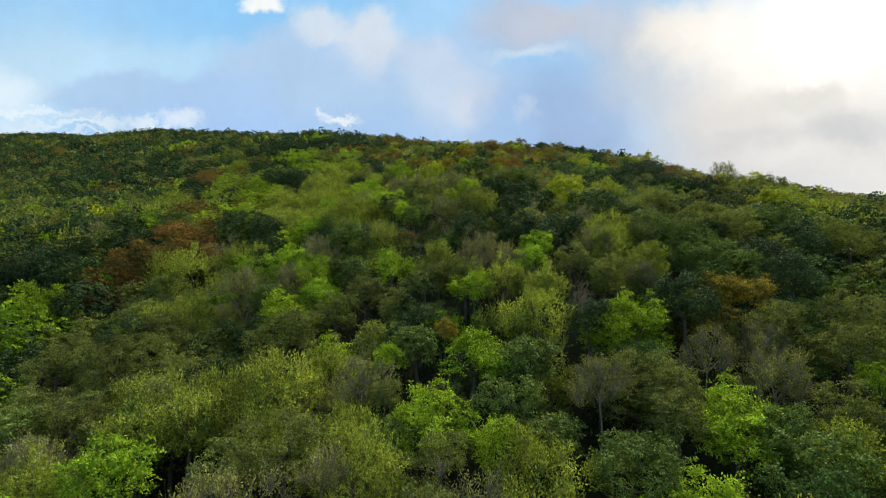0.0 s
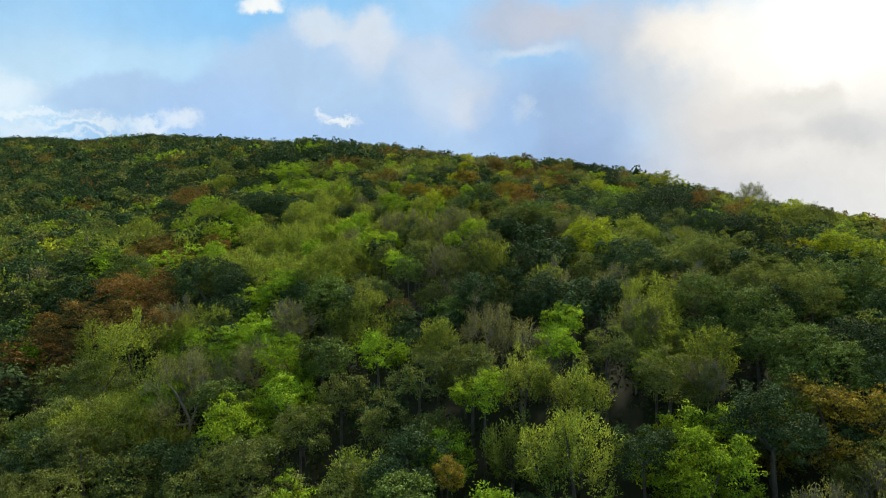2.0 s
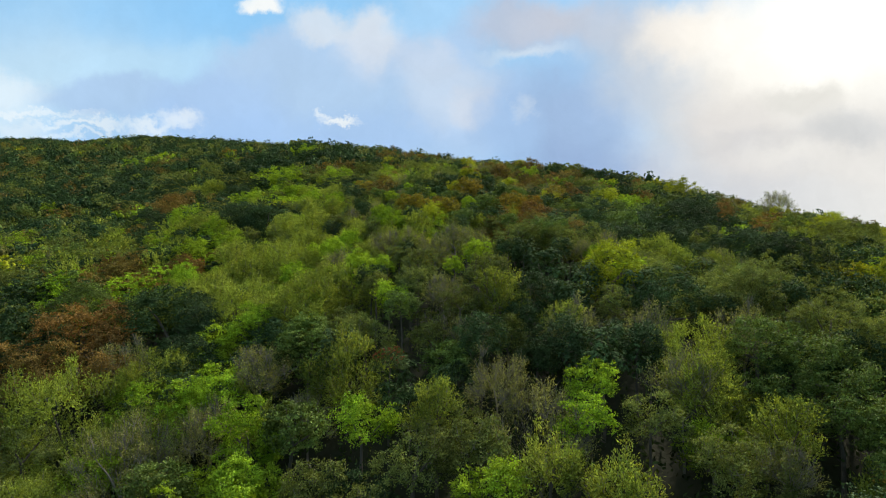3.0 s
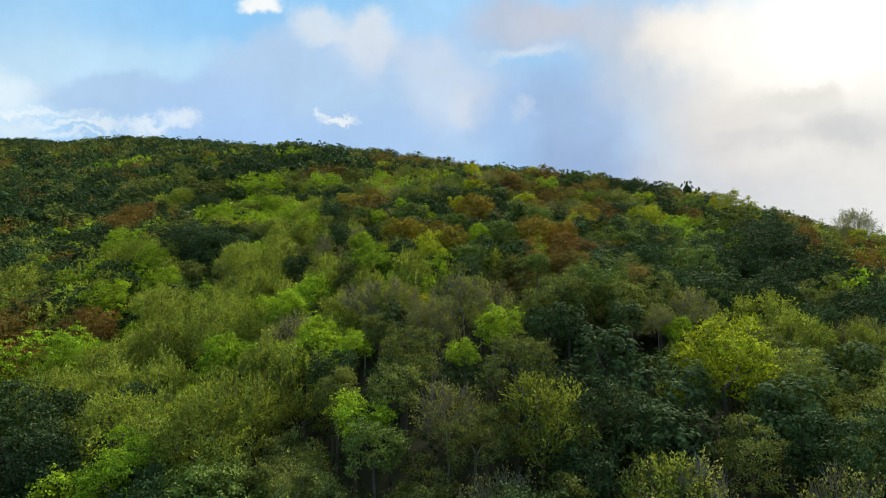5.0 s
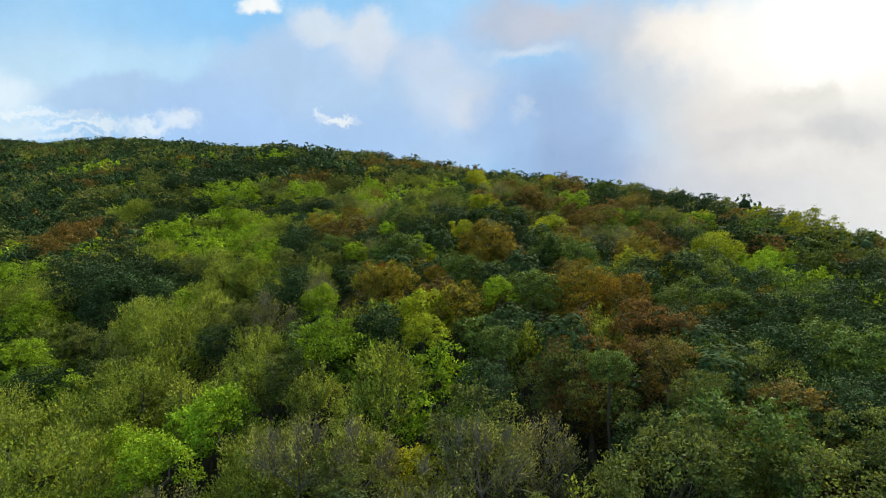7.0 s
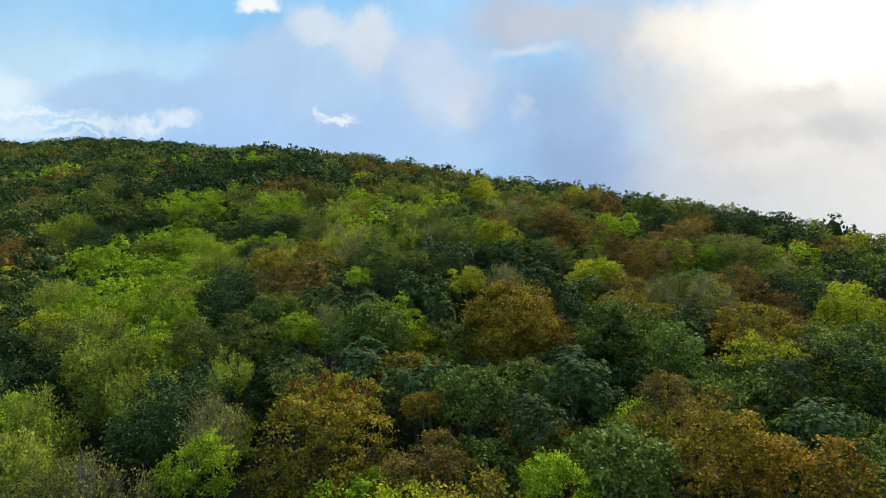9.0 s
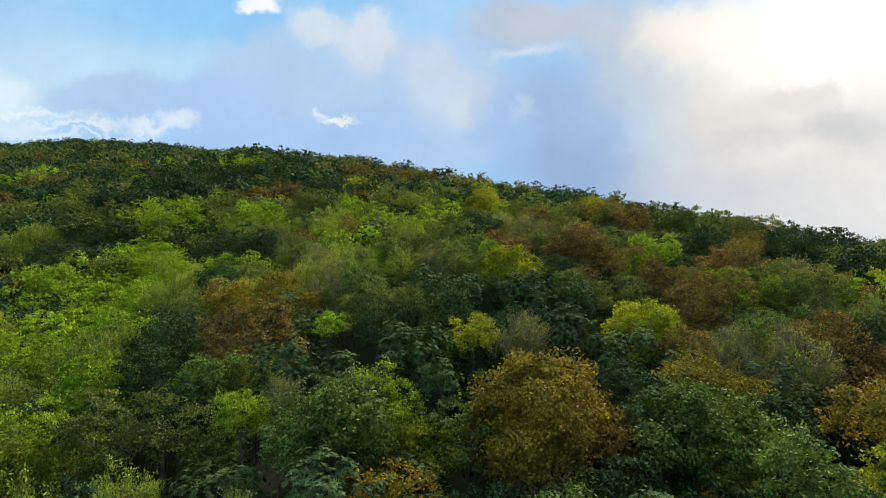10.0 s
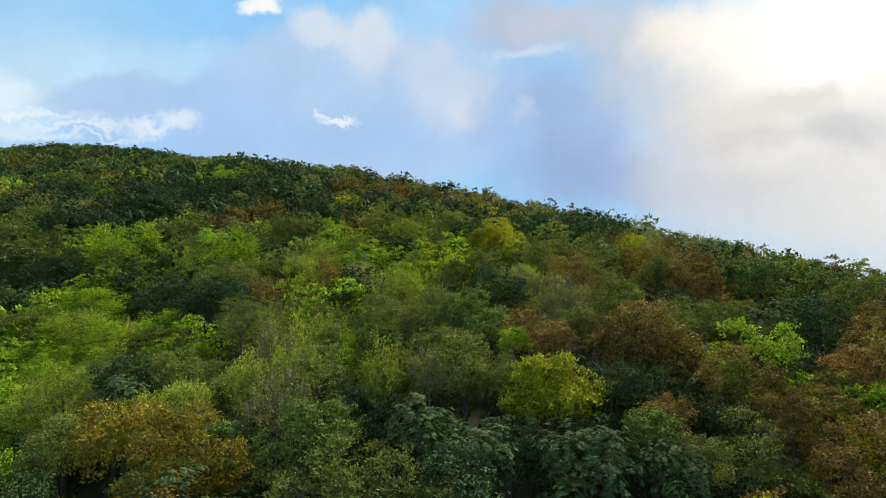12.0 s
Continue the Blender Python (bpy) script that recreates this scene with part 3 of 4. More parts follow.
for x, y, r, up in (
    (-9.2, 80.7, 1.3, 0.8), (-9.2, 80.7, 2.5, 0.8), (-15.4, 81.7, 1.7, 0.9), (-28.6, 86.6, 2.6, 1.1), (-12.4, 86.7, 1.7, 1.4), (-15.0, 89.6, 1.4, 0.8),
    (-11.3, 90.7, 2.0, 0.9), (-6.4, 95.4, 2.5, 1.4), (-32.9, 99.2, 2.7, 1.1), (3.7, 100.1, 1.2, 0.8), (-29.6, 102.8, 2.2, 1.2), (-9.2, 104.2, 1.4, 0.9),
    (-35.5, 112.7, 3.0, 1.2), (30.4, 115.4, 2.2, 0.9), (-8.4, 117.0, 1.2, 0.8), (-17.8, 118.4, 2.3, 1.0), (-2.9, 118.9, 2.2, 0.1), (33.8, 120.7, 1.9, 0.3),
    (-18.7, 124.0, 2.1, 0.9), (-46.1, 125.5, 3.8, 1.4), (-6.3, 126.0, 0.9, 0.8), (-32.2, 133.5, 2.6, 1.1), (-25.4, 136.6, 4.7, -0.5), (17.7, 140.0, 2.6, 1.0),
):
    plant("lime", x, y, r, rng_mark, up, True)
for x, y, r, up in (
    (4.4, 141.0, 1.0, 0.6), (-27.5, 143.8, 2.7, 1.0), (-29.0, 149.3, 2.2, 1.2), (-32.9, 159.9, 4.1, 1.2), (-26.0, 162.2, 1.7, 0.8), (-3.8, 163.4, 2.0, 0.9),
    (-47.5, 163.8, 3.1, 1.2), (-38.0, 171.8, 2.8, 0.8), (-38.0, 171.8, 3.1, 0.9), (-3.3, 177.3, 2.7, -0.9), (-9.1, 179.7, 2.7, 0.8), (-30.6, 190.2, 4.6, 1.1),
    (-16.8, 196.2, 2.7, 0.8), (-47.6, 196.5, 6.0, 1.2), (-53.3, 200.2, 4.6, 0.8), (-54.5, 253.7, 4.4, 0.8), (-86.3, 256.8, 3.0, 0.8), (-132.0, 266.3, 4.4, 0.8),
):
    plant("lime", x, y, r, rng_mark, up, True)
for x, y, r, up in (
    (9.2, 29.4, 2.2, 0.9), (17.7, 29.4, 2.5, 1.1), (18.3, 32.2, 1.4, 0.8), (-24.5, 34.5, 1.6, 0.7), (3.8, 34.6, 1.7, 0.9), (5.4, 38.8, 2.1, 1.1),
    (-2.0, 42.1, 1.8, 0.7), (24.6, 50.9, 3.4, 1.0), (-15.5, 53.0, 1.9, 0.7), (22.4, 54.0, 2.3, 0.8), (-8.9, 55.8, 2.1, 0.8), (24.3, 56.9, 2.4, 1.1),
    (20.9, 59.7, 2.2, 1.0), (35.9, 63.2, 2.5, 0.8), (-3.4, 67.9, 1.4, 0.7), (-36.1, 79.5, 3.4, 0.9), (11.6, 84.3, 2.5, 0.8), (7.9, 89.2, 1.1, 0.6),
    (2.9, 92.2, 1.2, 0.6), (23.0, 94.1, 2.8, 0.8), (19.2, 100.5, 1.6, 0.8), (6.2, 101.3, 1.9, 0.7), (1.4, 106.1, 1.7, 0.9), (11.9, 111.0, 1.8, 0.9),
):
    plant("alder", x, y, r, rng_mark, up, True)
for x, y, r, up in (
    (-5.7, 114.2, 1.2, 0.7), (10.3, 114.9, 1.7, 0.7), (10.3, 114.9, 2.5, 0.8), (-3.8, 115.9, 2.1, 0.8), (-3.8, 115.9, 2.3, 0.8), (27.8, 117.7, 2.9, -0.6),
    (-11.2, 121.3, 1.4, 0.8), (29.4, 128.5, 2.3, 0.3), (8.9, 131.5, 1.3, 0.8), (-5.8, 132.4, 2.2, 1.2), (25.1, 135.8, 2.2, 0.3), (-3.7, 142.3, 1.6, 0.7),
    (2.3, 145.6, 2.3, 1.2), (26.5, 155.3, 2.0, 0.7),
):
    plant("alder", x, y, r, rng_mark, up, True)
for x, y, r, up in (
    (0.2, 43.3, 0.9, 0.8), (0.9, 98.7, 2.0, 0.9), (12.0, 100.9, 1.7, 0.9), (9.9, 103.3, 2.4, 0.9), (-4.4, 104.2, 2.6, 1.0), (4.1, 115.5, 2.8, 1.3),
    (4.1, 115.5, 2.9, 1.3), (18.8, 115.9, 2.0, 1.1), (-10.6, 132.4, 2.5, 1.4), (-15.3, 135.8, 2.1, 1.0),
):
    plant("amber", x, y, r, rng_mark, up, True)
for x, y, r, up in (
    (15.1, 72.4, 2.9, 1.9), (42.3, 74.3, 2.6, 1.1), (-1.2, 94.6, 1.2, 0.8), (-1.1, 98.8, 1.7, 0.7), (56.5, 104.8, 3.8, 1.1), (28.0, 120.9, 2.4, 0.9),
    (59.0, 122.8, 3.2, 0.3), (2.0, 123.5, 1.2, 0.8), (30.2, 125.4, 2.1, 0.3), (11.9, 125.6, 2.2, 0.7), (11.9, 125.6, 2.2, 0.7), (-30.0, 126.3, 2.0, 0.9),
    (5.5, 135.3, 2.0, 1.1), (5.5, 135.3, 2.0, 1.1), (48.2, 137.4, 4.2, 1.2), (82.0, 143.7, 5.0, 0.3), (19.8, 166.6, 1.8, 0.9), (7.1, 179.3, 3.6, 0.9),
    (7.1, 179.3, 3.7, 0.9), (-17.4, 216.1, 3.2, 0.8),
):
    plant("gold", x, y, r, rng_mark, up, True)
for x, y, r, up in (
    (10.6, 59.1, 2.3, 1.1), (-36.0, 59.2, 2.8, 0.8), (-7.7, 63.9, 1.7, 0.7), (10.5, 67.0, 1.5, 0.7), (16.7, 68.9, 2.2, 0.8), (9.4, 74.7, 1.9, 0.7),
    (8.0, 78.0, 1.4, 0.8), (11.9, 78.5, 1.2, 0.7), (-3.6, 81.0, 1.4, 0.8), (13.2, 89.9, 1.7, 0.7), (3.5, 95.2, 1.4, 0.8), (3.8, 104.3, 1.3, 0.7),
    (14.9, 104.5, 1.6, 0.7), (6.1, 108.0, 1.8, 0.9), (-0.4, 108.2, 1.6, 0.7), (16.4, 108.9, 1.4, 0.8), (-3.4, 111.4, 1.9, 0.7), (-0.9, 115.0, 2.1, -1.9),
    (9.1, 115.7, 1.6, 0.7), (0.2, 118.9, 1.1, 0.6), (-7.7, 121.6, 2.0, 0.7), (-1.3, 122.5, 2.0, 0.7), (7.7, 125.2, 1.7, 0.7), (-8.8, 129.1, 2.8, 0.6),
):
    plant("whorl", x, y, r, rng_mark, up, True)
for x, y, r, up in (
    (9.1, 129.4, 1.3, 0.8), (5.8, 129.8, 2.1, 1.0), (1.6, 130.3, 1.5, 0.9), (-0.9, 133.2, 1.8, 0.7), (-19.1, 142.1, 1.7, 0.7), (20.2, 143.4, 1.6, 0.7),
):
    plant("whorl", x, y, r, rng_mark, up, True)
for x, y, r, up in (
    (-5.6, 27.9, 1.3, 0.8), (-20.3, 29.9, 1.6, 0.8), (9.4, 36.0, 1.8, 1.2), (21.0, 37.8, 2.4, 0.9), (-5.2, 38.0, 2.0, 0.7), (17.8, 40.2, 1.8, 0.5),
    (22.2, 42.0, 2.1, -0.3), (16.8, 49.3, 1.4, 0.7), (14.6, 56.4, 2.0, 0.7), (-18.9, 56.4, 3.4, 0.9), (3.4, 57.8, 2.2, 0.8), (14.9, 62.5, 1.9, 0.7),
    (-13.2, 63.1, 2.0, 0.7), (-0.0, 70.0, 1.6, 0.7), (13.7, 77.9, 1.1, 0.7), (17.5, 80.8, 1.6, 0.8), (-0.8, 81.0, 2.2, 0.8), (1.3, 83.2, 1.8, 0.8),
    (-3.3, 84.5, 1.6, 0.8), (-6.0, 85.5, 1.9, 0.8), (-12.6, 103.9, 2.1, 0.8), (-9.8, 107.4, 1.5, 0.7), (-7.1, 118.2, 1.0, 0.6), (15.4, 122.3, 1.4, 0.8),
):
    plant("bare", x, y, r, rng_mark, up, True)
for x, y, r, up in (
    (19.2, 122.4, 1.8, 0.9), (4.4, 123.0, 1.6, 0.8), (61.3, 126.5, 3.0, 3.0), (56.4, 133.7, 1.3, 0.3), (-8.2, 136.9, 1.8, 0.8), (-0.5, 137.5, 1.2, 0.8),
    (-11.0, 146.5, 1.6, 0.8), (9.0, 148.5, 1.9, 0.9), (9.0, 148.5, 2.4, 0.9), (7.0, 154.2, 1.6, 0.8), (-8.5, 170.1, 2.7, 0.8), (34.0, 179.5, 1.8, -0.1),
    (25.9, 180.3, 2.3, -0.2), (34.4, 212.0, 4.2, 0.3), (12.9, 238.7, 2.0, 0.0),
):
    plant("bare", x, y, r, rng_mark, up, True)
for x, y, r, up in (
    (-10.4, 28.9, 1.6, 0.8), (-0.1, 30.0, 1.3, 0.7), (-8.3, 31.0, 2.3, 1.0), (13.2, 33.6, 1.7, 0.7), (22.9, 34.4, 1.9, 0.7), (-22.0, 35.8, 1.9, 0.9),
    (-3.5, 35.8, 1.1, 0.7), (14.1, 35.8, 1.4, 0.8), (-16.6, 36.5, 2.0, 0.9), (26.7, 39.2, 2.1, 1.0), (29.8, 43.4, 2.5, 0.8), (-23.2, 44.2, 3.3, 1.2),
    (-11.4, 45.4, 3.4, 0.9), (-29.5, 45.5, 2.2, 1.0), (-8.8, 48.4, 1.9, 0.9), (-22.8, 49.5, 2.4, 1.1), (14.8, 50.2, 2.4, 0.8), (-6.8, 51.2, 1.8, 0.7),
    (2.0, 52.3, 1.9, 0.7), (-1.6, 52.4, 2.2, 0.7), (11.5, 53.4, 1.6, 0.7), (39.2, 56.6, 2.5, 1.1), (-27.2, 59.0, 2.2, 0.8), (30.2, 59.7, 2.6, 1.1),
):
    plant("olive", x, y, r, rng_mark, up, True)
for x, y, r, up in (
    (27.7, 62.5, 2.5, 1.1), (13.3, 66.0, 1.6, 0.7), (1.4, 67.8, 1.5, 0.7), (31.6, 68.4, 3.0, -0.6), (18.6, 71.3, 1.8, 1.0), (-2.9, 72.2, 1.6, 0.9),
    (-6.1, 73.2, 1.5, 0.8), (4.0, 73.5, 2.2, 0.8), (-2.3, 75.0, 1.9, 1.4), (-4.4, 79.6, 1.3, 0.7), (2.5, 79.7, 1.1, 0.7), (13.0, 81.5, 2.7, 0.8),
    (-3.1, 82.5, 1.2, 0.6), (7.9, 82.6, 2.7, 0.8), (16.2, 84.4, 1.6, 0.8), (1.2, 86.1, 1.9, 0.7), (29.6, 86.1, 2.0, 1.0), (11.1, 86.8, 1.4, 0.8),
    (-8.2, 93.0, 1.7, 0.8), (54.9, 98.0, 3.3, 1.2), (-15.8, 104.7, 2.3, 0.8), (-6.5, 109.9, 1.3, 0.7), (-12.1, 117.7, 1.8, 0.9), (-15.6, 119.0, 1.8, 0.8),
):
    plant("olive", x, y, r, rng_mark, up, True)
for x, y, r, up in (
    (-27.4, 123.3, 3.0, 0.9), (0.2, 127.1, 1.5, 0.7), (-3.6, 129.5, 2.9, 0.8), (10.4, 130.3, 1.2, 0.6), (29.1, 136.1, 2.2, 0.3), (-19.2, 136.7, 2.0, 0.7),
    (3.5, 136.8, 1.0, 0.7), (1.2, 138.7, 1.8, 0.9), (55.2, 139.2, 2.8, 0.3), (-6.9, 140.1, 2.0, 0.7), (-16.5, 144.4, 1.7, 0.9), (15.4, 144.6, 1.3, 0.7),
    (-1.4, 145.2, 1.5, 0.8), (12.4, 146.6, 1.8, 1.4), (41.3, 146.7, 2.0, 0.3), (49.7, 147.0, 3.3, 0.3), (-3.9, 148.0, 2.0, 1.0), (29.5, 149.0, 2.1, 0.8),
    (0.1, 149.0, 1.9, 0.9), (-14.7, 150.3, 2.2, 2.4), (12.7, 155.1, 1.9, 0.9), (-15.8, 155.3, 2.2, 1.0), (18.4, 156.4, 1.7, 0.9), (1.2, 162.2, 1.7, 0.8),
):
    plant("olive", x, y, r, rng_mark, up, True)
for x, y, r, up in (
    (3.9, 163.3, 2.0, 0.9), (41.6, 163.9, 2.0, 0.2), (10.3, 165.4, 2.0, 1.0), (-23.2, 172.1, 5.1, 1.1), (31.0, 173.6, 2.6, 0.3), (-20.1, 181.3, 2.6, 0.8),
    (-35.2, 193.8, 3.7, 0.8), (2.4, 194.3, 3.2, 0.8), (-8.5, 199.5, 3.4, 0.8), (-24.0, 199.8, 3.4, 0.8), (-62.4, 204.6, 3.9, 0.8), (-42.3, 205.9, 3.4, 0.8),
    (-73.2, 207.7, 6.0, 0.8), (23.4, 211.2, 2.1, 0.3), (-17.8, 221.1, 3.4, 0.8), (-80.7, 222.3, 4.0, 0.8), (-12.1, 262.0, 3.8, 0.8), (-31.5, 276.8, 3.4, -0.2),
    (-49.9, 289.2, 5.4, 0.3), (-93.9, 310.1, 4.6, 0.8), (-234.5, 381.7, 6.0, 0.8), (-185.6, 382.7, 6.0, 0.8),
):
    plant("olive", x, y, r, rng_mark, up, True)
for x, y, r, up in (
    (-31.0, 67.4, 2.7, 1.0), (-35.4, 67.5, 2.7, 1.2), (-31.8, 72.4, 4.6, 1.4), (11.1, 90.4, 1.5, 0.8), (-31.5, 92.0, 2.2, 0.9), (-39.9, 92.9, 2.0, 0.9),
    (12.1, 95.5, 2.0, 0.9), (66.2, 97.8, 3.4, 0.1), (-0.3, 101.7, 1.3, 0.8), (9.5, 106.2, 1.1, 0.8), (42.3, 109.0, 2.8, 1.2), (45.5, 117.8, 2.2, 0.3),
    (12.9, 122.2, 1.4, 0.9), (22.3, 126.0, 2.1, 0.8), (-10.9, 126.1, 2.8, 1.4), (17.3, 130.8, 2.4, 0.9), (20.8, 132.6, 1.7, 1.0), (10.1, 133.0, 1.3, 0.7),
    (16.0, 133.7, 1.3, 0.8), (88.9, 134.2, 2.9, 0.3), (58.5, 136.5, 2.4, 0.3), (15.5, 137.1, 2.2, 0.8), (22.5, 139.1, 1.8, 0.3), (6.5, 140.3, 1.5, 0.8),
):
    plant("rust", x, y, r, rng_mark, up, True)
for x, y, r, up in (
    (25.7, 140.4, 2.8, 0.3), (11.8, 141.6, 2.4, 1.1), (11.8, 141.6, 3.0, 1.1), (5.7, 142.5, 1.7, 0.9), (28.5, 145.5, 1.7, 0.3), (10.1, 153.8, 2.3, 1.0),
    (20.9, 154.6, 2.5, 1.1), (11.6, 158.3, 2.1, 0.9), (20.1, 161.8, 3.5, 0.9), (-65.9, 163.1, 6.0, 1.4), (39.3, 165.3, 1.7, 0.3), (31.7, 167.0, 1.2, 0.3),
    (-14.7, 167.4, 5.7, 1.3), (-73.1, 167.9, 5.0, 1.2), (19.5, 169.2, 1.6, 0.8), (-69.1, 173.4, 5.1, 1.3), (-14.1, 200.9, 3.9, 0.8), (20.5, 217.2, 2.2, 0.8),
    (-7.8, 224.9, 3.4, 0.8), (-2.4, 231.6, 3.1, 0.8), (-20.3, 238.9, 6.0, 0.8), (-217.8, 338.1, 6.0, 0.8),
):
    plant("rust", x, y, r, rng_mark, up, True)
for x, y, r, up in (
    (10.8, 44.1, 1.5, 0.8), (18.5, 45.3, 2.6, 1.4), (-1.9, 45.6, 2.4, 0.2), (-14.5, 46.9, 1.6, 0.8), (28.6, 48.3, 2.4, 1.4), (-26.1, 49.6, 2.2, 1.0),
    (34.6, 56.3, 2.5, 1.1), (13.0, 60.0, 1.8, 0.9), (8.4, 60.8, 2.4, 0.8), (2.8, 62.4, 1.8, 0.9), (-39.7, 62.7, 3.4, -2.0), (17.7, 66.0, 2.6, 1.1),
    (-48.0, 68.9, 2.7, 1.2), (-21.3, 72.6, 2.5, 0.8), (-6.6, 75.4, 1.3, 0.8), (-25.2, 75.7, 4.4, 1.0), (6.4, 77.4, 1.6, 0.8), (36.4, 80.9, 3.5, 1.2),
    (31.5, 82.4, 3.3, 1.2), (24.9, 85.7, 2.2, 0.8), (1.9, 88.4, 1.3, 0.7), (31.1, 91.8, 2.7, 1.2), (18.5, 93.1, 1.8, 0.9), (32.9, 98.9, 4.1, 1.4),
):
    plant("holm", x, y, r, rng_mark, up, True)
for x, y, r, up in (
    (-15.0, 100.7, 1.3, 0.8), (22.2, 101.7, 2.4, 0.8), (35.4, 104.7, 4.4, 1.4), (-12.7, 109.3, 2.6, 0.9), (20.1, 111.1, 2.1, 0.7), (40.6, 114.3, 4.0, 1.2),
    (-28.9, 115.1, 4.6, 1.1), (-12.3, 120.0, 1.1, 0.6), (-33.2, 120.9, 6.0, 1.0), (-28.7, 121.6, 2.4, 0.8), (-15.7, 124.2, 1.7, 0.9), (-2.9, 126.1, 1.6, 0.8),
    (0.2, 127.9, 2.5, 0.9), (-15.1, 128.3, 1.9, 0.7), (-54.8, 130.7, 4.7, 1.4), (-17.9, 130.7, 2.6, 0.8), (2.9, 131.3, 1.1, 0.7), (35.2, 134.6, 2.8, 0.3),
    (8.5, 135.9, 1.3, 0.7), (-19.9, 144.8, 2.1, 1.0), (54.9, 144.9, 4.4, -0.8), (25.1, 145.5, 1.9, 0.7), (33.1, 145.9, 2.5, 0.3), (75.9, 147.2, 2.5, 0.3),
):
    plant("holm", x, y, r, rng_mark, up, True)
for x, y, r, up in (
    (35.6, 148.0, 2.1, 0.3), (61.9, 151.8, 2.1, 0.3), (4.9, 152.1, 2.2, 1.3), (34.8, 154.7, 3.0, 0.1), (47.4, 155.6, 3.1, 0.3), (-21.8, 166.7, 4.7, 1.1),
    (38.8, 168.2, 2.1, 0.1), (37.3, 170.9, 1.3, -0.0), (-29.3, 171.8, 4.3, 1.0), (-55.3, 177.7, 4.5, 0.8), (30.5, 185.0, 1.6, 0.2), (-53.6, 189.5, 4.6, 0.8),
    (16.8, 192.0, 2.9, 0.8), (-22.4, 211.6, 3.1, 0.8), (-69.5, 214.7, 3.8, 0.8), (-60.3, 230.7, 4.9, 0.8), (-50.6, 231.5, 4.3, 0.8), (-48.4, 237.6, 3.9, 0.8),
    (-20.0, 258.0, 5.7, 0.0), (-57.7, 262.4, 5.2, 0.8), (-22.4, 270.5, 4.1, 0.8), (-198.9, 405.4, 6.0, 0.8), (-179.5, 417.4, 6.0, -0.2),
):
    plant("holm", x, y, r, rng_mark, up, True)
for x, y, r, up in (
    (-19.1, 28.3, 1.6, 0.8), (4.8, 29.1, 2.4, 0.9), (-4.4, 29.7, 2.2, 0.9), (20.6, 30.7, 1.7, 0.8), (-17.3, 34.4, 2.0, 1.0), (-14.4, 34.4, 1.8, 0.9),
    (-11.1, 37.3, 4.2, 1.0), (7.0, 44.3, 2.4, 1.1), (8.6, 48.8, 1.8, 1.4), (5.4, 50.4, 1.7, 1.4), (18.2, 51.9, 1.7, 0.9), (-22.6, 53.0, 2.2, 1.0),
    (-0.5, 55.4, 1.7, 0.9), (16.1, 56.2, 2.4, 0.9), (16.6, 59.4, 2.3, 1.0), (-6.4, 61.9, 2.9, 0.9), (-25.9, 62.5, 4.4, 1.2), (4.8, 69.0, 2.0, 0.8),
    (-12.4, 72.4, 3.9, 1.4), (-19.2, 74.4, 2.7, 0.9), (-25.4, 78.9, 2.4, 0.9), (23.1, 79.2, 1.8, 0.8), (-11.8, 79.6, 2.0, 1.0), (-19.2, 80.9, 1.9, 0.7),
):
    plant("willow", x, y, r, rng_mark, up, True)
for x, y, r, up in (
    (-23.0, 81.5, 2.0, 0.9), (-3.8, 85.6, 1.4, 0.8), (-21.4, 86.7, 1.8, 0.9), (-17.1, 87.6, 3.9, 1.1), (-2.9, 89.4, 2.0, 1.2), (-6.5, 90.6, 1.4, 0.8),
    (-21.2, 92.4, 2.9, 1.3), (-10.8, 94.8, 1.8, 0.9), (-26.4, 95.5, 2.5, 1.1), (-17.8, 95.6, 2.6, 1.1), (-11.5, 98.0, 2.3, 0.4), (-18.4, 102.8, 2.9, 0.9),
    (-23.0, 107.0, 3.2, 1.0), (-18.2, 107.2, 1.8, 0.9), (-20.8, 111.5, 2.3, 0.9), (-15.4, 112.5, 1.9, 0.9), (-11.1, 112.9, 1.2, 0.7), (-18.0, 115.9, 1.8, 0.8),
    (-18.0, 115.9, 2.6, 0.8), (-39.5, 117.7, 3.8, 1.1), (-22.0, 118.9, 1.9, 0.9), (-23.7, 123.3, 1.8, 0.9), (-20.7, 126.6, 2.7, 1.0), (-21.4, 131.2, 2.1, 0.9),
):
    plant("willow", x, y, r, rng_mark, up, True)
for x, y, r, up in (
    (-2.7, 139.2, 1.8, 0.7), (-38.1, 140.4, 2.4, 1.1), (-11.0, 140.8, 1.4, 0.9), (-8.4, 141.8, 1.6, 0.8), (-22.8, 143.1, 2.5, 1.1), (7.2, 155.9, 1.2, 0.7),
    (-4.0, 159.5, 2.5, 1.0), (-32.5, 161.8, 3.8, 1.1), (-15.2, 175.6, 3.1, 1.0), (-14.5, 181.8, 2.6, 0.8), (-66.9, 187.7, 5.6, 0.8), (-4.8, 189.7, 2.5, 0.8),
):
    plant("willow", x, y, r, rng_mark, up, True)
for x, y, r, up in (
    (-3.6, 60.5, 1.1, 0.6),
):
    plant("rose", x, y, r, rng_mark, up, True)
for x, y, r, up in (
    (-45.4, 72.0, 3.5, 0.9), (-41.2, 126.4, 3.4, 1.2), (-43.2, 132.4, 3.9, 1.1), (-48.9, 150.0, 4.4, 1.0), (-82.7, 172.1, 3.8, 0.8), (-68.6, 180.1, 2.8, 0.8),
    (-74.7, 181.7, 4.7, 0.8), (-60.9, 192.6, 4.3, 1.0), (-80.2, 192.8, 5.9, 1.2), (-66.1, 196.9, 3.3, 0.8),
):
    plant("bloom", x, y, r, rng_mark, up, True)
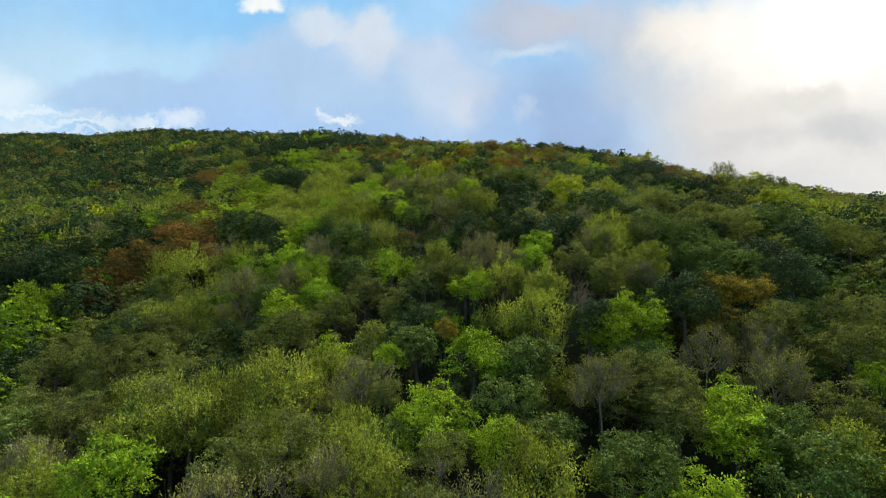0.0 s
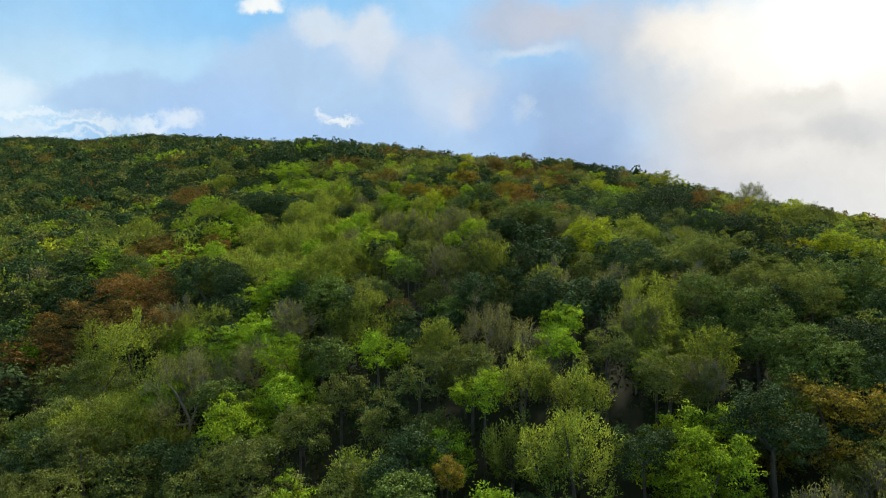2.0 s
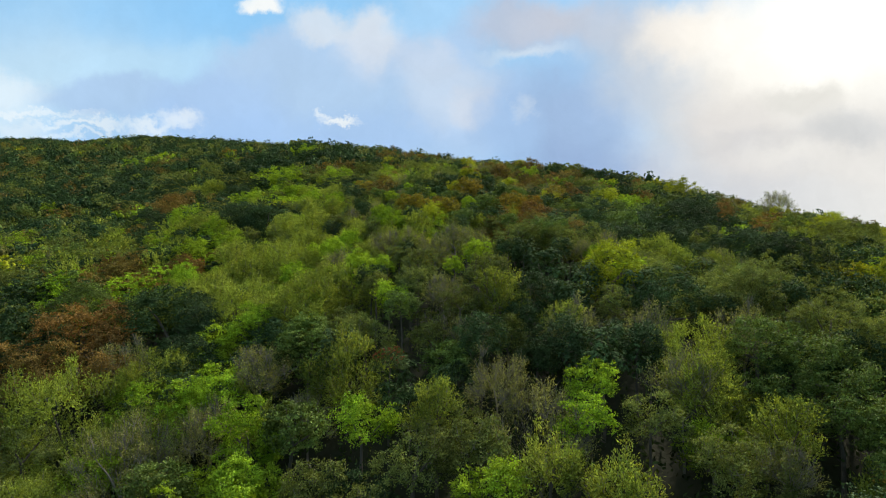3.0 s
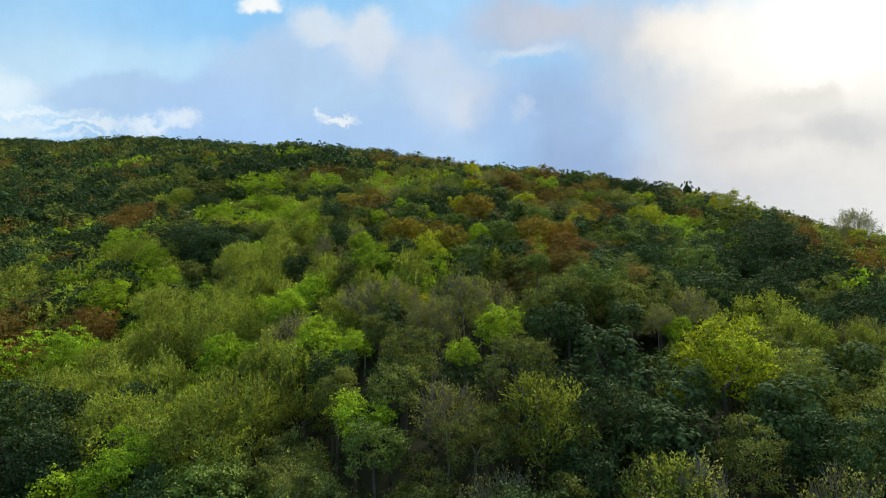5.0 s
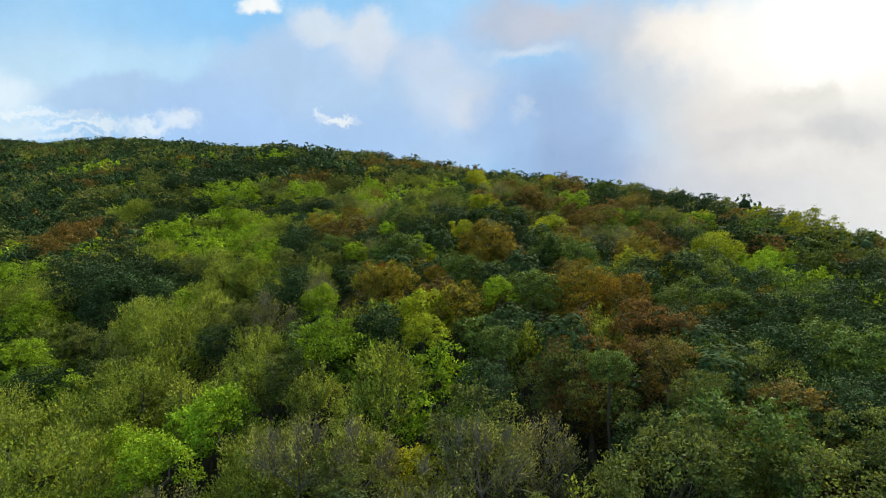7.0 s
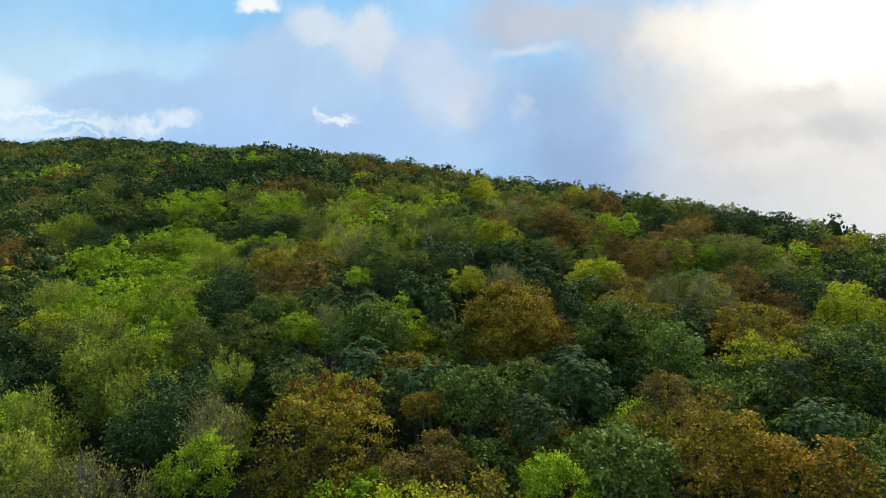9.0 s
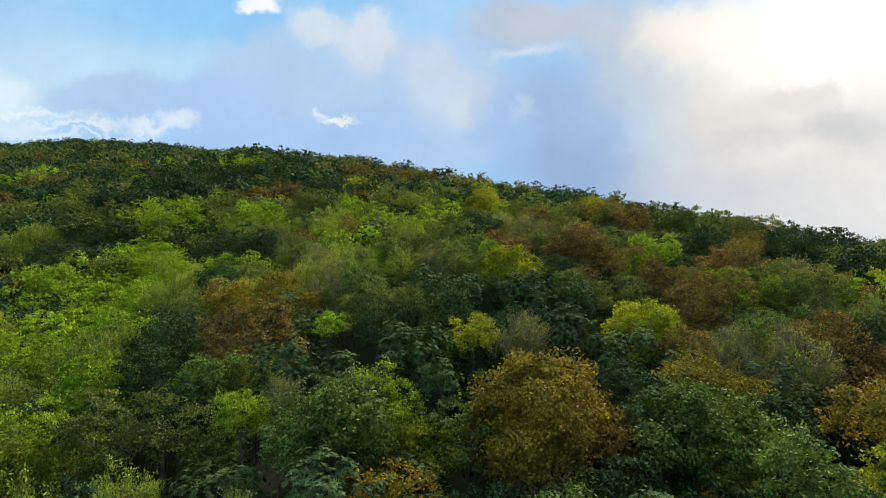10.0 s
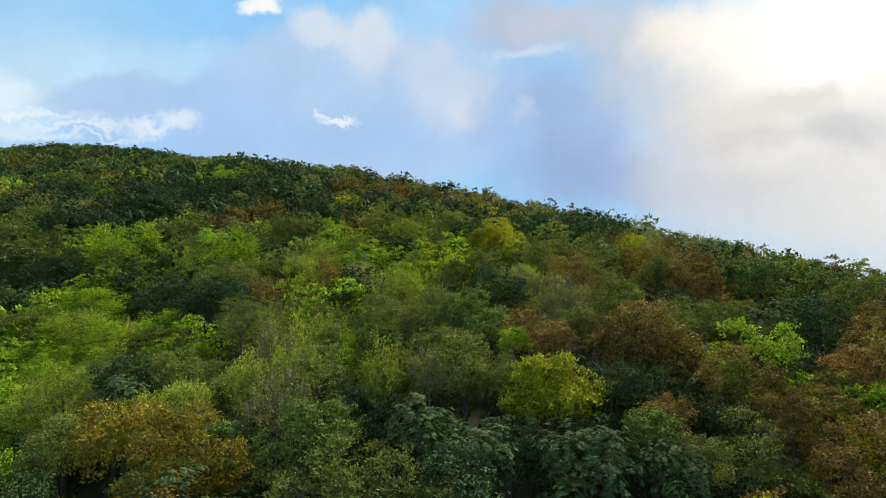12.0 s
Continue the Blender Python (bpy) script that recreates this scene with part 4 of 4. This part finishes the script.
for x, y, r, up in (
    (-0.6, 105.4, 0.8, 0.6), (-4.9, 107.0, 2.0, 0.9),
):
    plant("sumac", x, y, r, rng_mark, up, True)


# the rest of the wood: the kinds follow their neighbours, in drifts over the slope
NAMES = ("lime", "willow", "olive", "holm", "whorl", "rust", "gold", "bare", "alder", "amber")
COMMON = np.array([0.8, 1.0, 2.3, 1.5, 0.3, 0.2, 0.05, 0.4, 0.9, 0.04])
# dark evergreens prevail higher up; their colour partly stands in for far crowns' shade
UPPER = np.array([0.02, 0.06, 1.1, 5.4, 0.25, 0.7, 0.05, 0.35, 0.35, 0.1])
PULL = np.array([0.75, 0.9, 1.1, 1.1, 0.55, 0.45, 0.25, 0.6, 1.0, 0.25])
LAND = np.array([(x, y, r, NAMES.index(k) if k in NAMES else 3) for x, y, r, k in PLANTED])


def drift(x, y):
    up = min(max((y - 130) / 80, 0.0), 1.0)
    p = (COMMON * (1 - up) + UPPER * up) * 0.35
    near = np.exp(-((LAND[:, 0] - x) ** 2 + (LAND[:, 1] - y) ** 2) / (2 * (4.0 + 0.02 * y) ** 2))
    p = p + (5.0 - 3.6 * up) * PULL * np.bincount(LAND[:, 3].astype(int), near, len(NAMES))
    for i in range(len(NAMES)):
        p[i] *= math.exp(1.6 * noise.noise(Vector((x / 13 + 31 * i, y / 13, 4.1 * i))))
    return p / p.sum()


def fill(y0, y1, gap, size, rng):
    spots, y, row = [], y0, 0
    while y < y1:
        half = 0.80 * y + 8
        x = -half + (row % 2) * gap / 2
        right = min(half, 120 if y < 150 else 75 - (y - 150) * 0.25, 310 - 1.07 * y)
        while x < right:
            if y < 300 + 0.8 * max(0.0, -x):
                spots.append((x + rng.uniform(-0.36, 0.36) * gap, y + rng.uniform(-0.36, 0.36) * gap))
            x += gap
        y += gap * 0.87
        row += 1
    for x, y in spots:
        r = size * rng.choice([0.7, 0.9, 1.1, 1.4]) * rng.uniform(0.9, 1.1)
        free = (np.hypot(LAND[:, 0] - x, LAND[:, 1] - y) - 0.55 * LAND[:, 2]).min()
        if free > 0.7 * size:
            yield x, y, r, 0.0
        elif free > 0.4 * size:
            yield x, y, 0.75 * size, -0.8


rng_fill = np.random.default_rng(11)
HEAPS = {}


def clump_shape():
    """A rounded clump of leaves, one metre in radius, open below: corners and three-sided faces."""
    bm = bmesh.new()
    bmesh.ops.create_icosphere(bm, subdivisions=1, radius=1.0)
    bmesh.ops.delete(bm, geom=[f for f in bm.faces if f.calc_center_median().z < -0.55], context="FACES")
    bm.verts.ensure_lookup_table()
    bm.verts.index_update()
    corners = np.array([v.co[:] for v in bm.verts])
    faces = np.array([[v.index for v in f.verts] for f in bm.faces])
    bm.free()
    return corners, faces


CLUMP = clump_shape()


def heap(kind, x, y, r, rng, leaves, clumps, sink=0.0):
    """A crown that is one of very many far off, kept for the joined mesh of its kind: a dome of leafy sprays over rough clumps."""
    v = int(rng.integers(0, 2))
    kites, lobes, radii = FAR_LEAVES[kind, v]
    kites = kites[rng.permutation(len(kites))[:leaves]]
    mid = kites.mean(1, keepdims=True)
    kites = mid + (kites - mid) * min(2.0, (900 / leaves) ** 0.5)
    k = rng.permutation(len(lobes))[:clumps]
    corners, faces = CLUMP
    swell = (radii[k] * (1.25 if leaves < 60 else 0.55))[:, None, None] * rng.uniform(0.85, 1.15, (len(k), 1, 3))
    rough = corners[None] * (1 + rng.normal(0, 0.2, (len(k), len(corners), 1)))
    solid = (rough * swell + lobes[k][:, None, :] * 0.94).reshape(-1, 3)
    ids = (faces[None] + (np.arange(len(k)) * len(corners))[:, None, None]).reshape(-1, 3)
    a, s = rng.uniform(0, 6.28), r / SIZES[2]
    m = np.array([[math.cos(a), -math.sin(a), 0], [math.sin(a), math.cos(a), 0], [0, 0, 1]]) * s
    foot = np.array([x, y, float(leaf_roof(x, y)) + 0.35 * r - 0.4 + rng.uniform(-1.7, 1.1) * min(1.0, 0.4 + y / 300) - CROWN_TOP[kind, 2, v] * s - sink])
    HEAPS.setdefault(kind, []).append((solid @ m.T + foot, ids, kites @ m.T + foot))


for y0, y1, gap, size in ((22, 150, 3.2, 2.45), (150, 255, 5.0, 3.5), (255, 640, 7.4, 5.2)):
    for x, y, r, low in fill(y0, y1, gap, size, rng_fill):
        kind = NAMES[int(rng_fill.choice(len(NAMES), p=drift(x, y)))]
        if abs(x) < (58 if y < 130 else 46) and y < 200:
            plant(kind, x, y, r, rng_fill, rng_fill.uniform(-1.2, 0.3) + low)
        else:
            heap(kind, x, y, r, rng_fill, 760 if y < 135 else 760 if y < 255 else 400, 16 if y < 255 else 12)

# the same wood goes on at the sides, behind and down the slope
for row in range(42):
    for col in range(56):
        x = -300 + col * 9.2 + (row % 2) * 4.5 + rng_fill.uniform(-2, 2)
        y = -110 + row * 8.2 + rng_fill.uniform(-2, 2)
        inside = y > 22 and -0.80 * y - 10 < x < min(0.80 * y + 8, 120 if y < 150 else 120 - (y - 150) * 0.9) + 3
        if inside or x > 210:
            continue
        kind = NAMES[int(rng_fill.choice(len(NAMES), p=COMMON / COMMON.sum()))]
        heap(kind, x, y, rng_fill.uniform(4.6, 6.2), rng_fill, 36, 15, 4.0 if y > 140 else 1.0)


# ---- far woods: one mesh of small crowns for each sort of leaf ----
def wood_mesh(crowns, mat):
    """Clumps and loose leaves of many crowns in one mesh."""
    verts, tris, at = [], [], 0
    for solid, ids, kites in crowns:
        verts.append(solid)
        tris.append(ids + at)
        at += len(solid)
        flat = kites.reshape(-1, 3)
        q = at + np.arange(len(kites))[:, None] * 4
        verts.append(flat)
        tris += [q + (0, 1, 2), q + (0, 2, 3)]
        at += len(flat)
    v, f = np.concatenate(verts).astype(np.float32), np.concatenate(tris).astype(np.int32)
    me = bpy.data.meshes.new("far_woods")
    me.vertices.add(len(v))
    me.vertices.foreach_set("co", v.ravel())
    me.loops.add(f.size)
    me.loops.foreach_set("vertex_index", f.ravel())
    me.polygons.add(len(f))
    me.polygons.foreach_set("loop_start", np.arange(0, f.size, 3, dtype=np.int32))
    me.polygons.foreach_set("use_smooth", np.ones(len(f), bool))
    me.materials.append(mat)
    me.update()
    return me


for kind, crowns in HEAPS.items():
    woods = new("far_woods", wood_mesh(crowns, LEAF[kind]))
    tagged(woods, "far wood of many " + WORDS[kind][0].replace("_", " ") + " crowns", "woods", kind="stuff")


# ---- undergrowth between the stems ----
def undergrowth(seed, n, y0, y1, side0, side1, tall, blade):
    rng = np.random.default_rng(seed)
    y = rng.uniform(y0, y1, n)
    x = rng.uniform(-1, 1, n) * (0.8 * y + 5)
    keep = (x > side0) & (x < side1)
    x, y = x[keep], y[keep]
    m = len(x)
    p = np.stack([x, y, ground_z(x, y) + rng.uniform(0.0, 1.0, m) ** 1.3 * tall], -1)
    p = np.repeat(p, 3, 0) + rng.normal(0, 0.25, (m * 3, 3))
    axis = unit(rng.normal(0, 0.7, (m * 3, 3)) + (0, 0, 0.7))
    ob = new("undergrowth", mesh_from("undergrowth", blades(rng, p, axis, blade, blade * 0.45), 4, SHRUB))
    tagged(ob, "low dark green undergrowth between the tree stems", "undergrowth", kind="stuff")


undergrowth(8, 26000, 18, 150, -60, 60, 3.0, 0.42)
undergrowth(9, 16000, 140, 290, -170, 95, 4.6, 1.0)
